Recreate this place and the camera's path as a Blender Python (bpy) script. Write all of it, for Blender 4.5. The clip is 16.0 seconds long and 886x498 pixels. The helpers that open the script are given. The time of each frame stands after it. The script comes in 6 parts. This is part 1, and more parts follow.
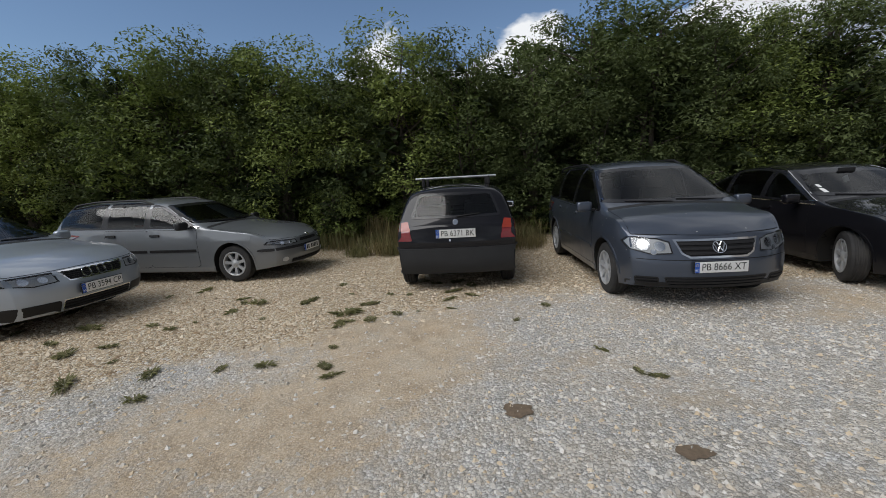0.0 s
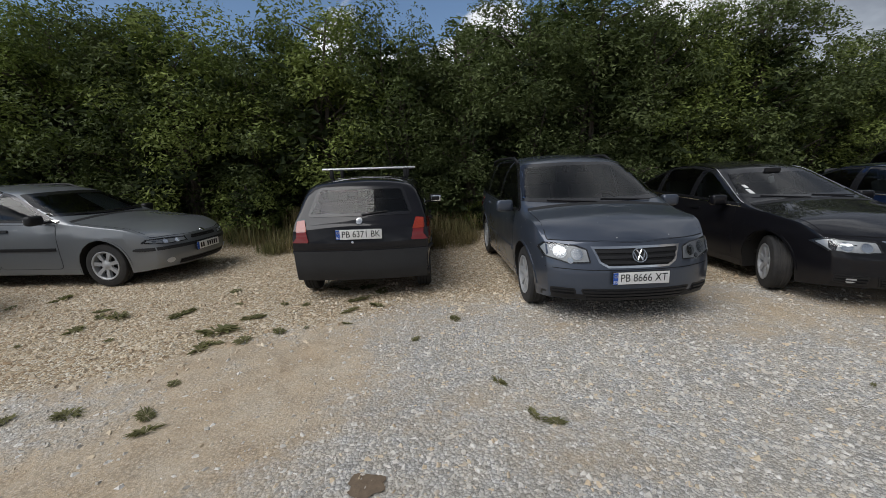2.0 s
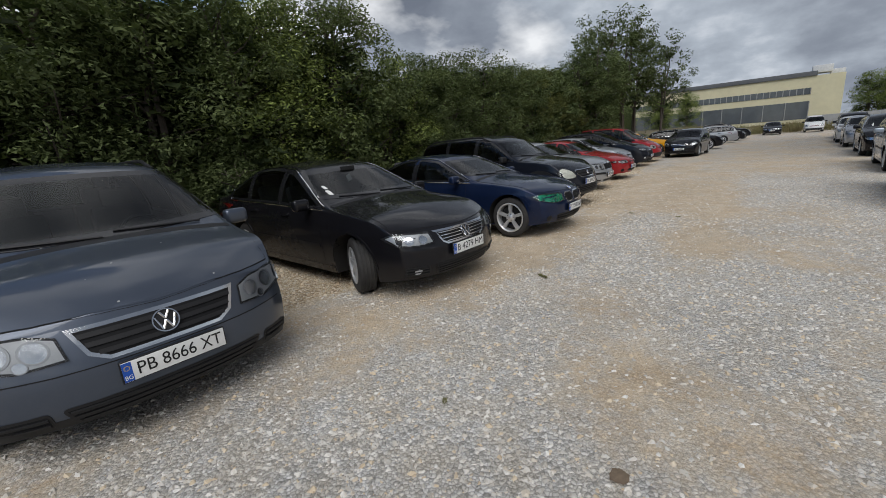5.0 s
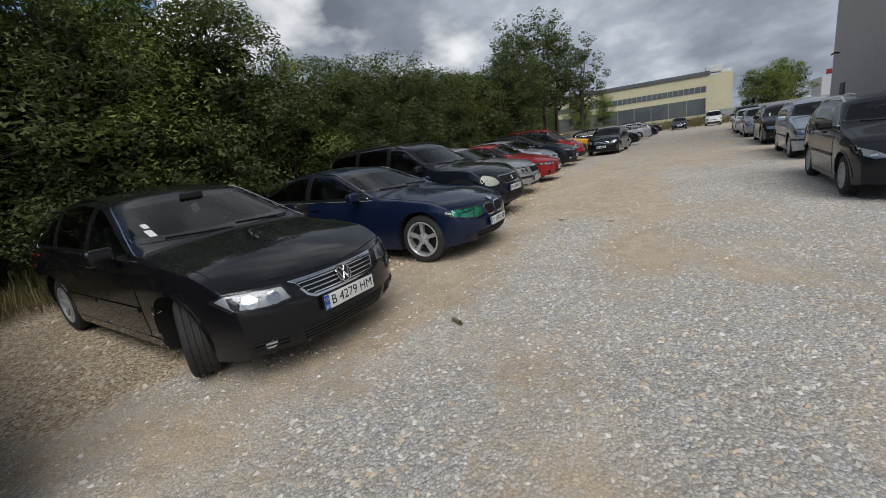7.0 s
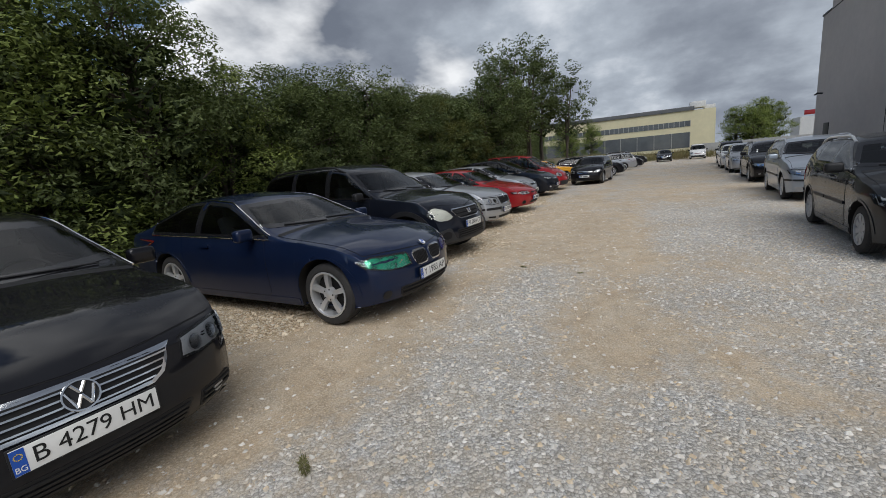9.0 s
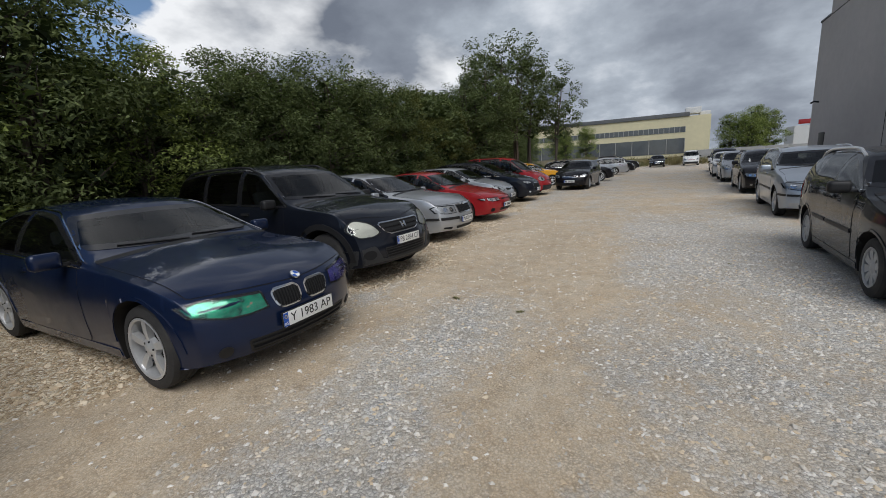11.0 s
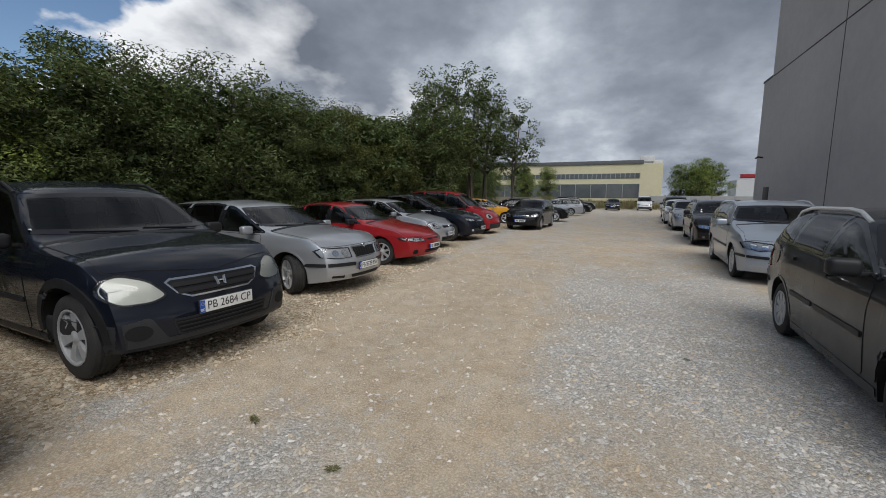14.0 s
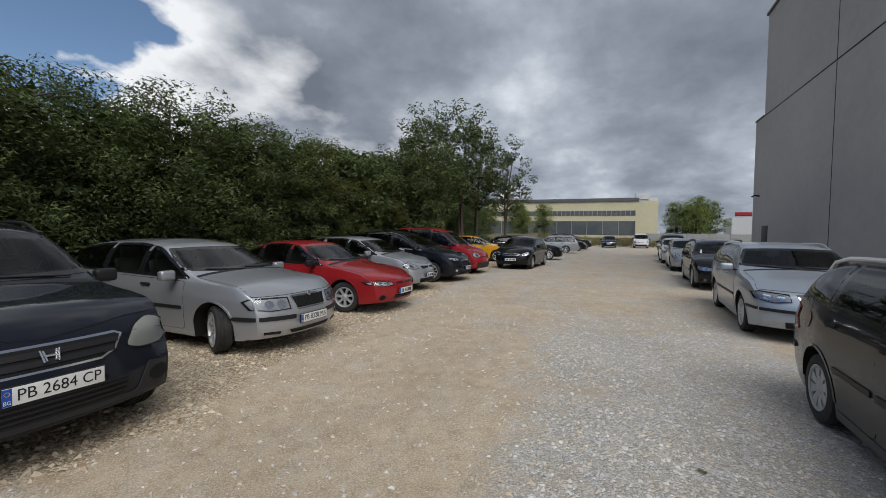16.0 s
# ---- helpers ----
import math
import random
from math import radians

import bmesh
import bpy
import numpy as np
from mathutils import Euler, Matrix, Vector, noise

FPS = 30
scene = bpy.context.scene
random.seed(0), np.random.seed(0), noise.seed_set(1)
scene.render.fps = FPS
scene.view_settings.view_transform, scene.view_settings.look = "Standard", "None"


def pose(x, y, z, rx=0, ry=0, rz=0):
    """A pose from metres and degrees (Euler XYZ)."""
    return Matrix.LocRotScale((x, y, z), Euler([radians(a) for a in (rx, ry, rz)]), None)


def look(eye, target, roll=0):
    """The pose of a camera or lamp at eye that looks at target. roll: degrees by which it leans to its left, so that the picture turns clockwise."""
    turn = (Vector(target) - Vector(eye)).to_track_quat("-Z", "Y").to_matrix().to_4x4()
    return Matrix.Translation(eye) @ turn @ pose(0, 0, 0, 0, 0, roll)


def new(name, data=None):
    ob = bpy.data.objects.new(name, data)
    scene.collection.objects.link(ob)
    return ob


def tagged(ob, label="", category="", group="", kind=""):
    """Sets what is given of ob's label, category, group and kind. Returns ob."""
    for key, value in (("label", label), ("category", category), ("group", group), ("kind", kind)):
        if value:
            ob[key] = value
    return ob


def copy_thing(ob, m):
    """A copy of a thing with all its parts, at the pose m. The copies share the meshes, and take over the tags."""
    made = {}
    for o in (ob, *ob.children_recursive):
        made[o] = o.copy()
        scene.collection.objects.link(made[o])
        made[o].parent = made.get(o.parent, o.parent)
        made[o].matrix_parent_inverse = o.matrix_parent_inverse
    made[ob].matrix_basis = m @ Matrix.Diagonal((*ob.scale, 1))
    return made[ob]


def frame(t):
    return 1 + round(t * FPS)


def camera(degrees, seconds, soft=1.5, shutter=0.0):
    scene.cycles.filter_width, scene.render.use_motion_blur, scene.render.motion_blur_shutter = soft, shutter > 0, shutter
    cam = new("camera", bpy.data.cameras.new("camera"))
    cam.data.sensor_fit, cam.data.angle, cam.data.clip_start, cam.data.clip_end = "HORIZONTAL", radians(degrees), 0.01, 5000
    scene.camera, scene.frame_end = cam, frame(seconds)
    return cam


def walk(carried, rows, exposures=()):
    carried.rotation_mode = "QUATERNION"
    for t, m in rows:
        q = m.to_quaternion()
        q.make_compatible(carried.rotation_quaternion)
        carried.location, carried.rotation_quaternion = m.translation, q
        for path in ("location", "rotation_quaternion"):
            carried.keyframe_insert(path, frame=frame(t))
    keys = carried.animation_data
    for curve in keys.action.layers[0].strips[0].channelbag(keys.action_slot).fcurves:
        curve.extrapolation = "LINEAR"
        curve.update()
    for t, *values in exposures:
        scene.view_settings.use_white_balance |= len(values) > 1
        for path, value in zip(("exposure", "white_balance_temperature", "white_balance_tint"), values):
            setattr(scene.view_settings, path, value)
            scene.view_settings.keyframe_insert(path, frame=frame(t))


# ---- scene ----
cam = camera(95.4, 16.0, soft=0.9)

PATH = [
    (0, (0.192, -0.055, 1.476), (0.125, 1.916, 1.143), -3.1),
    (0.5, (0.302, 0.191, 1.473), (0.283, 2.179, 1.255), -5.5),
    (1, (0.373, 0.391, 1.499), (0.438, 2.344, 1.072), -2.7),
    (1.5, (0.562, 0.512, 1.493), (0.492, 2.455, 1.024), -2.8),
    (2, (0.83, 0.606, 1.516), (0.963, 2.561, 1.115), -1.8),
    (2.5, (1.014, 0.79, 1.496), (1.705, 2.614, 1.053), -0.6),
    (3, (1.201, 0.979, 1.49), (2.206, 2.637, 1.002), -2.7),
    (3.5, (1.486, 1.051, 1.478), (2.567, 2.672, 1.026), -5.9),
    (4, (1.737, 1.091, 1.519), (2.884, 2.652, 1.024), -5.7),
    (4.5, (1.955, 1.26, 1.492), (3.27, 2.696, 1.035), -2.3),
    (5, (2.2, 1.427, 1.504), (3.701, 2.655, 1.016), -4.5),
    (5.2, (2.308, 1.46, 1.492), (3.84, 2.646, 0.994), -6.4),
    (7.3, (3.732, 1.698, 1.446), (5.399, 2.695, 0.971), -7.5),
    (7.5, (3.9, 1.681, 1.465), (5.497, 2.815, 1.06), -6.9),
    (8, (4.264, 1.651, 1.478), (5.95, 2.638, 1.051), -5.2),
    (8.5, (4.645, 1.721, 1.477), (6.333, 2.704, 1.051), -4.4),
    (9, (5.034, 1.69, 1.463), (6.75, 2.64, 1.075), -5.0),
    (9.2, (5.202, 1.646, 1.488), (6.908, 2.624, 1.124), -3.0),
    (11.3, (6.716, 1.405, 1.487), (8.449, 2.322, 1.092), -3.4),
    (11.5, (6.875, 1.415, 1.478), (8.646, 2.275, 1.13), -2.5),
    (12, (7.23, 1.4, 1.515), (9.018, 2.222, 1.159), -4.1),
    (12.5, (7.603, 1.268, 1.509), (9.347, 2.197, 1.195), -2.9),
    (13, (7.921, 1.203, 1.518), (9.681, 2.093, 1.185), -2.7),
    (13.5, (8.264, 1.261, 1.524), (10.056, 2.086, 1.198), 0.7),
    (14, (8.603, 1.208, 1.521), (10.429, 1.983, 1.266), 0.3),
    (14.5, (8.949, 1.104, 1.573), (10.769, 1.905, 1.357), 0.3),
    (15, (9.214, 1.154, 1.556), (11.064, 1.907, 1.446), 1.2),
    (15.5, (9.463, 1.18, 1.573), (11.337, 1.862, 1.428), 0.3),
    (16, (9.735, 1.107, 1.602), (11.578, 1.881, 1.521), 0.7),
]
walk(cam, [(t, look(eye, target, roll)) for t, eye, target, roll in PATH])
from mathutils.bvhtree import BVHTree

# ---- sky, sun, exposure ----
SUN_DIR = Vector((-0.50, -0.38, 0.78)).normalized()
world = bpy.data.worlds.new("sky")
scene.world = world
world.use_nodes = True
wn, wl = world.node_tree.nodes, world.node_tree.links
wn.clear()
w_out = wn.new("ShaderNodeOutputWorld")
w_bg = wn.new("ShaderNodeBackground")
w_sky = wn.new("ShaderNodeTexSky")
w_sky.sky_type, w_sky.sun_disc = "NISHITA", False
w_sky.sun_elevation = math.asin(SUN_DIR.z)
w_sky.dust_density, w_sky.ozone_density = 0.2, 3.0
w_sky.sun_rotation = math.atan2(SUN_DIR.x, SUN_DIR.y)
w_tc = wn.new("ShaderNodeTexCoord")
w_sep = wn.new("ShaderNodeSeparateXYZ")
wl.new(w_tc.outputs["Generated"], w_sep.inputs[0])


def w_math(op, a, b=None):
    n = wn.new("ShaderNodeMath")
    n.operation = op
    for i, v in enumerate((a, b)):
        if v is None:
            continue
        if isinstance(v, (int, float)):
            n.inputs[i].default_value = v
        else:
            wl.new(v, n.inputs[i])
    return n.outputs[0]


def w_ramp(value, stops):
    n = wn.new("ShaderNodeValToRGB")
    el = n.color_ramp.elements
    while len(el) < len(stops):
        el.new(0.5)
    for e, (p, c) in zip(el, stops):
        e.position, e.color = p, (*c, 1) if len(c) == 3 else c
    wl.new(value, n.inputs[0])
    return n.outputs[0]


lift = w_math("ADD", w_math("MAXIMUM", w_sep.outputs[2], 0.0), 0.34)
cx = w_math("DIVIDE", w_sep.outputs[0], lift)
cy = w_math("DIVIDE", w_sep.outputs[1], lift)
w_vec = wn.new("ShaderNodeCombineXYZ")
wl.new(cx, w_vec.inputs[0])
wl.new(cy, w_vec.inputs[1])


def w_noise(scale, detail, rough, shift):
    m = wn.new("ShaderNodeMapping")
    m.inputs["Location"].default_value = shift
    wl.new(w_vec.outputs[0], m.inputs[0])
    n = wn.new("ShaderNodeTexNoise")
    n.inputs["Scale"].default_value, n.inputs["Detail"].default_value, n.inputs["Roughness"].default_value = scale, detail, rough
    wl.new(m.outputs[0], n.inputs["Vector"])
    return n.outputs["Fac"]


# cover: closed towards +x, broken towards +y
cover = w_math("ADD", w_noise(1.9, 10, 0.5, (1.7, 2.2, 0)), w_math("MULTIPLY", w_math("SUBTRACT", w_sep.outputs[0], w_sep.outputs[1]), 0.22))
w_mask = w_ramp(cover, [(0.33, (0, 0, 0)), (0.375, (1, 1, 1))])
depth = w_math("ADD", w_math("MULTIPLY", w_noise(1.5, 8, 0.55, (4.1, 0.7, 2)), 0.72), w_math("MULTIPLY", w_sep.outputs[2], 0.22))
w_cloud = w_ramp(depth, [(0.27, (0.74, 0.78, 0.84)), (0.35, (0.42, 0.47, 0.54)), (0.43, (0.27, 0.305, 0.365)), (0.54, (0.16, 0.185, 0.235))])
w_mix = wn.new("ShaderNodeMix")
w_mix.data_type = "RGBA"
w_scale = wn.new("ShaderNodeVectorMath")
w_scale.operation = "SCALE"
w_scale.inputs["Scale"].default_value = 0.10
wl.new(w_sky.outputs[0], w_scale.inputs[0])
wl.new(w_mask, w_mix.inputs[0])
wl.new(w_scale.outputs[0], w_mix.inputs[6])
w_edge = wn.new("ShaderNodeMix")
w_edge.data_type = "RGBA"
wl.new(w_ramp(cover, [(0.40, (0, 0, 0)), (0.56, (1, 1, 1))]), w_edge.inputs[0])
w_edge.inputs[6].default_value = (0.88, 0.90, 0.93, 1)
wl.new(w_cloud, w_edge.inputs[7])
wl.new(w_edge.outputs[2], w_mix.inputs[7])
wl.new(w_mix.outputs[2], w_bg.inputs[0])
w_bg.inputs[1].default_value = 1.0
wl.new(w_bg.outputs[0], w_out.inputs[0])

sun = new("sun", bpy.data.lights.new("sun", "SUN"))
sun.data.energy, sun.data.angle, sun.data.color = 2.2, radians(48), (1.0, 0.985, 0.97)
sun.matrix_world = look((0, 0, 30), Vector((0, 0, 30)) - SUN_DIR)
scene.view_settings.exposure = 0.0


# ---- materials ----
class Nodes:
    """A material's node tree with short calls."""

    def __init__(self, name):
        self.mat = bpy.data.materials.new(name)
        self.mat.use_nodes = True
        self.t = self.mat.node_tree
        self.bsdf = self.t.nodes["Principled BSDF"]
        self.out = self.t.nodes["Material Output"]
        self.pos = self.add("ShaderNodeTexCoord").outputs["Object"]

    def add(self, kind):
        return self.t.nodes.new(kind)

    def put(self, value, socket):
        if hasattr(value, "links"):
            self.t.links.new(value, socket)
        else:
            socket.default_value = value

    def set(self, **kw):
        for k, v in kw.items():
            self.put(v, self.bsdf.inputs[k.replace("_", " ")])
        return self

    def noise(self, scale, detail=6, rough=0.6, vec=None, out="Fac"):
        n = self.add("ShaderNodeTexNoise")
        n.inputs["Scale"].default_value, n.inputs["Detail"].default_value, n.inputs["Roughness"].default_value = scale, detail, rough
        self.put(vec or self.pos, n.inputs["Vector"])
        return n.outputs[out]

    def voronoi(self, scale, feature="F1", out="Distance", vec=None):
        n = self.add("ShaderNodeTexVoronoi")
        n.feature = feature
        n.inputs["Scale"].default_value = scale
        self.put(vec or self.pos, n.inputs["Vector"])
        return n.outputs[out]

    def ramp(self, value, stops):
        n = self.add("ShaderNodeValToRGB")
        el = n.color_ramp.elements
        while len(el) < len(stops):
            el.new(0.5)
        for e, (p, c) in zip(el, stops):
            e.position = p
            e.color = (c, c, c, 1) if isinstance(c, (int, float)) else (*c, 1)
        self.put(value, n.inputs[0])
        return n.outputs[0]

    def mix(self, fac, a, b, blend="MIX"):
        n = self.add("ShaderNodeMix")
        n.data_type, n.blend_type = "RGBA", blend
        self.put(fac, n.inputs[0])
        self.put((*a, 1) if isinstance(a, tuple) else a, n.inputs[6])
        self.put((*b, 1) if isinstance(b, tuple) else b, n.inputs[7])
        return n.outputs[2]

    def math(self, op, a, b=0.0):
        n = self.add("ShaderNodeMath")
        n.operation = op
        self.put(a, n.inputs[0])
        self.put(b, n.inputs[1])
        return n.outputs[0]

    def bump(self, height, strength=0.3, dist=0.02):
        n = self.add("ShaderNodeBump")
        n.inputs["Strength"].default_value, n.inputs["Distance"].default_value = strength, dist
        self.put(height, n.inputs["Height"])
        self.put(n.outputs[0], self.bsdf.inputs["Normal"])
        return self


def paint(name, colour, metal=0.0, dust=0.35, rough=0.32, flecks=False, coat_ior=1.42):
    """Car paint under clear coat, with road dust."""
    m = Nodes(name)
    patchy = m.noise(2.2, 6, 0.65)
    fine = m.noise(60, 3, 0.6)
    d = m.math("MULTIPLY", m.ramp(patchy, [(0.35, 0.1), (0.75, 1.0)]), dust * 0.22)
    d = m.math("MULTIPLY", d, m.ramp(fine, [(0.3, 0.5), (0.7, 1.0)]))
    base = m.mix(d, colour, (0.34, 0.30, 0.25))
    if flecks:
        base = m.mix(m.ramp(m.voronoi(7.0), [(0.035, 0.8), (0.05, 0.0)]), base, (0.6, 0.6, 0.57))
    m.set(Base_Color=base, Metallic=metal, Roughness=m.ramp(patchy, [(0.3, rough), (0.8, rough + 0.18)]),
          Specular_IOR_Level=0.05, Coat_Weight=1.0, Coat_IOR=coat_ior, Coat_Roughness=m.ramp(patchy, [(0.3, 0.02), (0.8, 0.06)]))
    return m.mat


def simple(name, colour, rough=0.5, metal=0.0, grain=40, amount=0.25, bump=0.0, coat=0.0, spec=0.3):
    m = Nodes(name)
    v = m.mix(m.noise(grain, 5, 0.6), tuple(c * (1 - amount) for c in colour), tuple(min(1, c * (1 + amount)) for c in colour))
    wide = m.ramp(m.noise(grain * 0.07, 4, 0.6), [(0.3, 0.82), (0.7, 1.0)])
    m.set(Base_Color=m.mix(1.0, v, wide, "MULTIPLY"), Roughness=rough, Metallic=metal, Coat_Weight=coat, Specular_IOR_Level=spec)
    if bump:
        m.bump(m.noise(grain, 5, 0.6), bump, 0.01)
    return m.mat


def glass(name, tint, gloss_rough=0.02):
    """Thin tinted pane: clear through, mirror-like at a slant, faintly dusty."""
    m = Nodes(name)
    clear = m.add("ShaderNodeBsdfTransparent")
    clear.inputs[0].default_value = (*tint, 1)
    gloss = m.add("ShaderNodeBsdfGlossy")
    gloss.inputs["Roughness"].default_value = gloss_rough
    fres = m.add("ShaderNodeFresnel")
    fres.inputs[0].default_value = 1.48
    mix = m.add("ShaderNodeMixShader")
    m.put(fres.outputs[0], mix.inputs[0])
    m.put(clear.outputs[0], mix.inputs[1])
    m.put(gloss.outputs[0], mix.inputs[2])
    dust = m.add("ShaderNodeBsdfDiffuse")
    dust.inputs[0].default_value = (0.4, 0.37, 0.33, 1)
    mix2 = m.add("ShaderNodeMixShader")
    m.put(m.ramp(m.noise(3, 6, 0.65), [(0.35, 0.0), (0.8, 0.007)]), mix2.inputs[0])
    m.put(mix.outputs[0], mix2.inputs[1])
    m.put(dust.outputs[0], mix2.inputs[2])
    m.put(mix2.outputs[0], m.out.inputs[0])
    return m.mat


GLASS = glass("car_glass", (0.34, 0.38, 0.39))
GLASS_DARK = glass("privacy_glass", (0.16, 0.175, 0.185))
LENS = glass("lamp_lens", (0.93, 0.94, 0.95))
FRIT = simple("glass_border_black", (0.012, 0.012, 0.014), 0.2, coat=0.3)
PLASTIC = simple("black_plastic", (0.016, 0.016, 0.017), 0.5, grain=80)
PLASTIC_GREY = simple("grey_plastic", (0.026, 0.027, 0.029), 0.55, grain=80)
GAP = simple("panel_gap_black", (0.008, 0.008, 0.009), 0.8)
UNDER = simple("underbody_black", (0.014, 0.013, 0.012), 0.9, grain=12)
CHROME = simple("chrome", (0.78, 0.79, 0.80), 0.12, 1.0, amount=0.05)
ALLOY = simple("alloy_silver", (0.64, 0.65, 0.66), 0.28, 0.6, grain=25, amount=0.12)
STEEL_DARK = simple("brake_dark_steel", (0.03, 0.03, 0.03), 0.6, 0.4)
CAP_SILVER = simple("wheel_cover_silver", (0.42, 0.43, 0.44), 0.42, 0.35, grain=25, amount=0.15)
REFLECT = simple("lamp_reflector", (0.50, 0.51, 0.52), 0.4, 0.25, grain=30, amount=0.1)
LAMP_MILK = simple("clouded_lamp_plastic", (0.66, 0.66, 0.58), 0.35, 0.0, grain=14, amount=0.12, coat=0.5)
LAMP_RED = simple("tail_lamp_red", (0.19, 0.008, 0.008), 0.15, 0.0, grain=60, coat=1.0)
LAMP_ORANGE = simple("indicator_orange", (0.30, 0.03, 0.010), 0.15, 0.0, grain=60, coat=1.0)
PLATE_WHITE = simple("plate_white", (0.76, 0.76, 0.74), 0.4, grain=30, amount=0.06)
PLATE_BLUE = simple("plate_blue", (0.02, 0.09, 0.42), 0.4)
YELLOW_INK = simple("plate_yellow", (0.70, 0.50, 0.03), 0.4)
INK = simple("plate_black", (0.012, 0.012, 0.012), 0.5)
SEAT = simple("seat_cloth", (0.055, 0.055, 0.06), 0.9, grain=120, amount=0.3)
SEAT_LIGHT = simple("seat_cloth_light", (0.25, 0.235, 0.21), 0.9, grain=120, amount=0.3)


def tyre_material():
    m = Nodes("tyre_rubber")
    dust = m.ramp(m.noise(6, 6, 0.65), [(0.35, 0.02), (0.75, 0.4)])
    m.set(Base_Color=m.mix(dust, (0.014, 0.014, 0.015), (0.075, 0.068, 0.058)), Roughness=0.85)
    m.bump(m.noise(90, 3), 0.2, 0.004)
    return m.mat


RUBBER = tyre_material()


def holo_lamp(name, a, b, glint):
    """Headlamp film; its two-hue shimmer and a warm glint are painted into the colour."""
    m = Nodes(name)
    n = m.noise(11, 3, 0.5)
    m.set(Base_Color=m.ramp(n, [(0.35, a), (0.5, b), (0.64, b), (0.7, glint)]), Metallic=0.6, Roughness=0.2, Coat_Weight=1.0)
    return m.mat


HOLO = holo_lamp("green_lamp_film", (0.015, 0.17, 0.10), (0.03, 0.46, 0.25), (0.75, 0.30, 0.22))
HOLO_VIOLET = holo_lamp("violet_lamp_film", (0.10, 0.09, 0.48), (0.28, 0.24, 0.80), (0.45, 0.35, 0.75))


# ---- mesh helpers ----
def part(name, bm, material, parent=None, label="", smooth=0.6):
    """Links a bmesh as one mesh object under a thing or a part."""
    mats = material if isinstance(material, (list, tuple)) else [material]
    bm.normal_update()
    for f in bm.faces:
        f.smooth = smooth > 0
    for e in bm.edges:
        e.smooth = not (len(e.link_faces) == 2 and e.calc_face_angle(0) > smooth)
    me = bpy.data.meshes.new(name)
    bm.to_mesh(me)
    bm.free()
    for mt in mats:
        me.materials.append(mt)
    ob = new(name, me)
    ob.parent = parent
    if label:
        tagged(ob, label)
    return ob


def raw(name, verts, faces, material, parent=None):
    me = bpy.data.meshes.new(name)
    me.from_pydata([tuple(v) for v in verts], [], [tuple(f) for f in faces])
    me.update()
    me.materials.append(material)
    ob = new(name, me)
    ob.parent = parent
    return ob


def add_box(bm, c, s, bevel=0.0, rot=None, seg=2):
    m = Matrix.Translation(c) @ (rot.to_4x4() if rot else Matrix()) @ Matrix.Diagonal((*s, 1))
    vs = bmesh.ops.create_cube(bm, size=1, matrix=m)["verts"]
    if bevel:
        es = list({e for v in vs for e in v.link_edges})
        bmesh.ops.bevel(bm, geom=es, offset=bevel, segments=seg, affect="EDGES", profile=0.6)


def box(c, s, bevel=0.0, rot=None):
    bm = bmesh.new()
    add_box(bm, c, s, bevel, rot)
    return bm


def add_tube(bm, pts, radii, n=8):
    """A tapering tube along points."""
    pts = [Vector(p) for p in pts]
    rings = []
    for i, p in enumerate(pts):
        d = (pts[min(i + 1, len(pts) - 1)] - pts[max(i - 1, 0)]).normalized()
        a = d.orthogonal().normalized() if abs(d.z) > 0.9 else d.cross(Vector((0, 0, 1))).normalized()
        b = d.cross(a)
        r = radii[i] if isinstance(radii, (list, tuple)) else radii
        rings.append([bm.verts.new(p + (a * math.cos(k * math.tau / n) + b * math.sin(k * math.tau / n)) * r) for k in range(n)])
    for r0, r1 in zip(rings, rings[1:]):
        for k in range(n):
            bm.faces.new((r0[k], r0[(k + 1) % n], r1[(k + 1) % n], r1[k]))
    bm.faces.new(rings[0][::-1])
    bm.faces.new(rings[-1])


def tube(pts, radii, n=8):
    bm = bmesh.new()
    add_tube(bm, pts, radii, n)
    bmesh.ops.recalc_face_normals(bm, faces=bm.faces)
    return bm


def lathe(profile, n=40, axis="Y"):
    """Turns (radius, along) points round the Y axis."""
    bm = bmesh.new()
    rings = [[bm.verts.new((r * math.cos(a), y, r * math.sin(a))) for a in [k * math.tau / n for k in range(n)]] for r, y in profile]
    for r0, r1 in zip(rings, rings[1:]):
        for k in range(n):
            bm.faces.new((r0[k], r0[(k + 1) % n], r1[(k + 1) % n], r1[k]))
    return bm


def inside(p, poly):
    x, y = p
    hit = False
    for (x0, y0), (x1, y1) in zip(poly, poly[1:] + poly[:1]):
        if (y0 > y) != (y1 > y) and x < (x1 - x0) * (y - y0) / (y1 - y0) + x0:
            hit = not hit
    return hit


def ccw(poly):
    a = sum(x0 * y1 - x1 * y0 for (x0, y0), (x1, y1) in zip(poly, poly[1:] + poly[:1]))
    return list(poly) if a > 0 else list(poly)[::-1]


def rounded(poly, r, n=3):
    """Rounds the corners of a polygon."""
    out = []
    k = len(poly)
    for i, p in enumerate(poly):
        p, a, b = Vector(p), Vector(poly[i - 1]), Vector(poly[(i + 1) % k])
        ra, rb = min(r, (a - p).length * 0.45), min(r, (b - p).length * 0.45)
        p0, p1 = p + (a - p).normalized() * ra, p + (b - p).normalized() * rb
        for j in range(n + 1):
            t = j / n
            q = p0 * (1 - t) ** 2 + p * 2 * t * (1 - t) + p1 * t * t
            out.append((q.x, q.y))
    return out


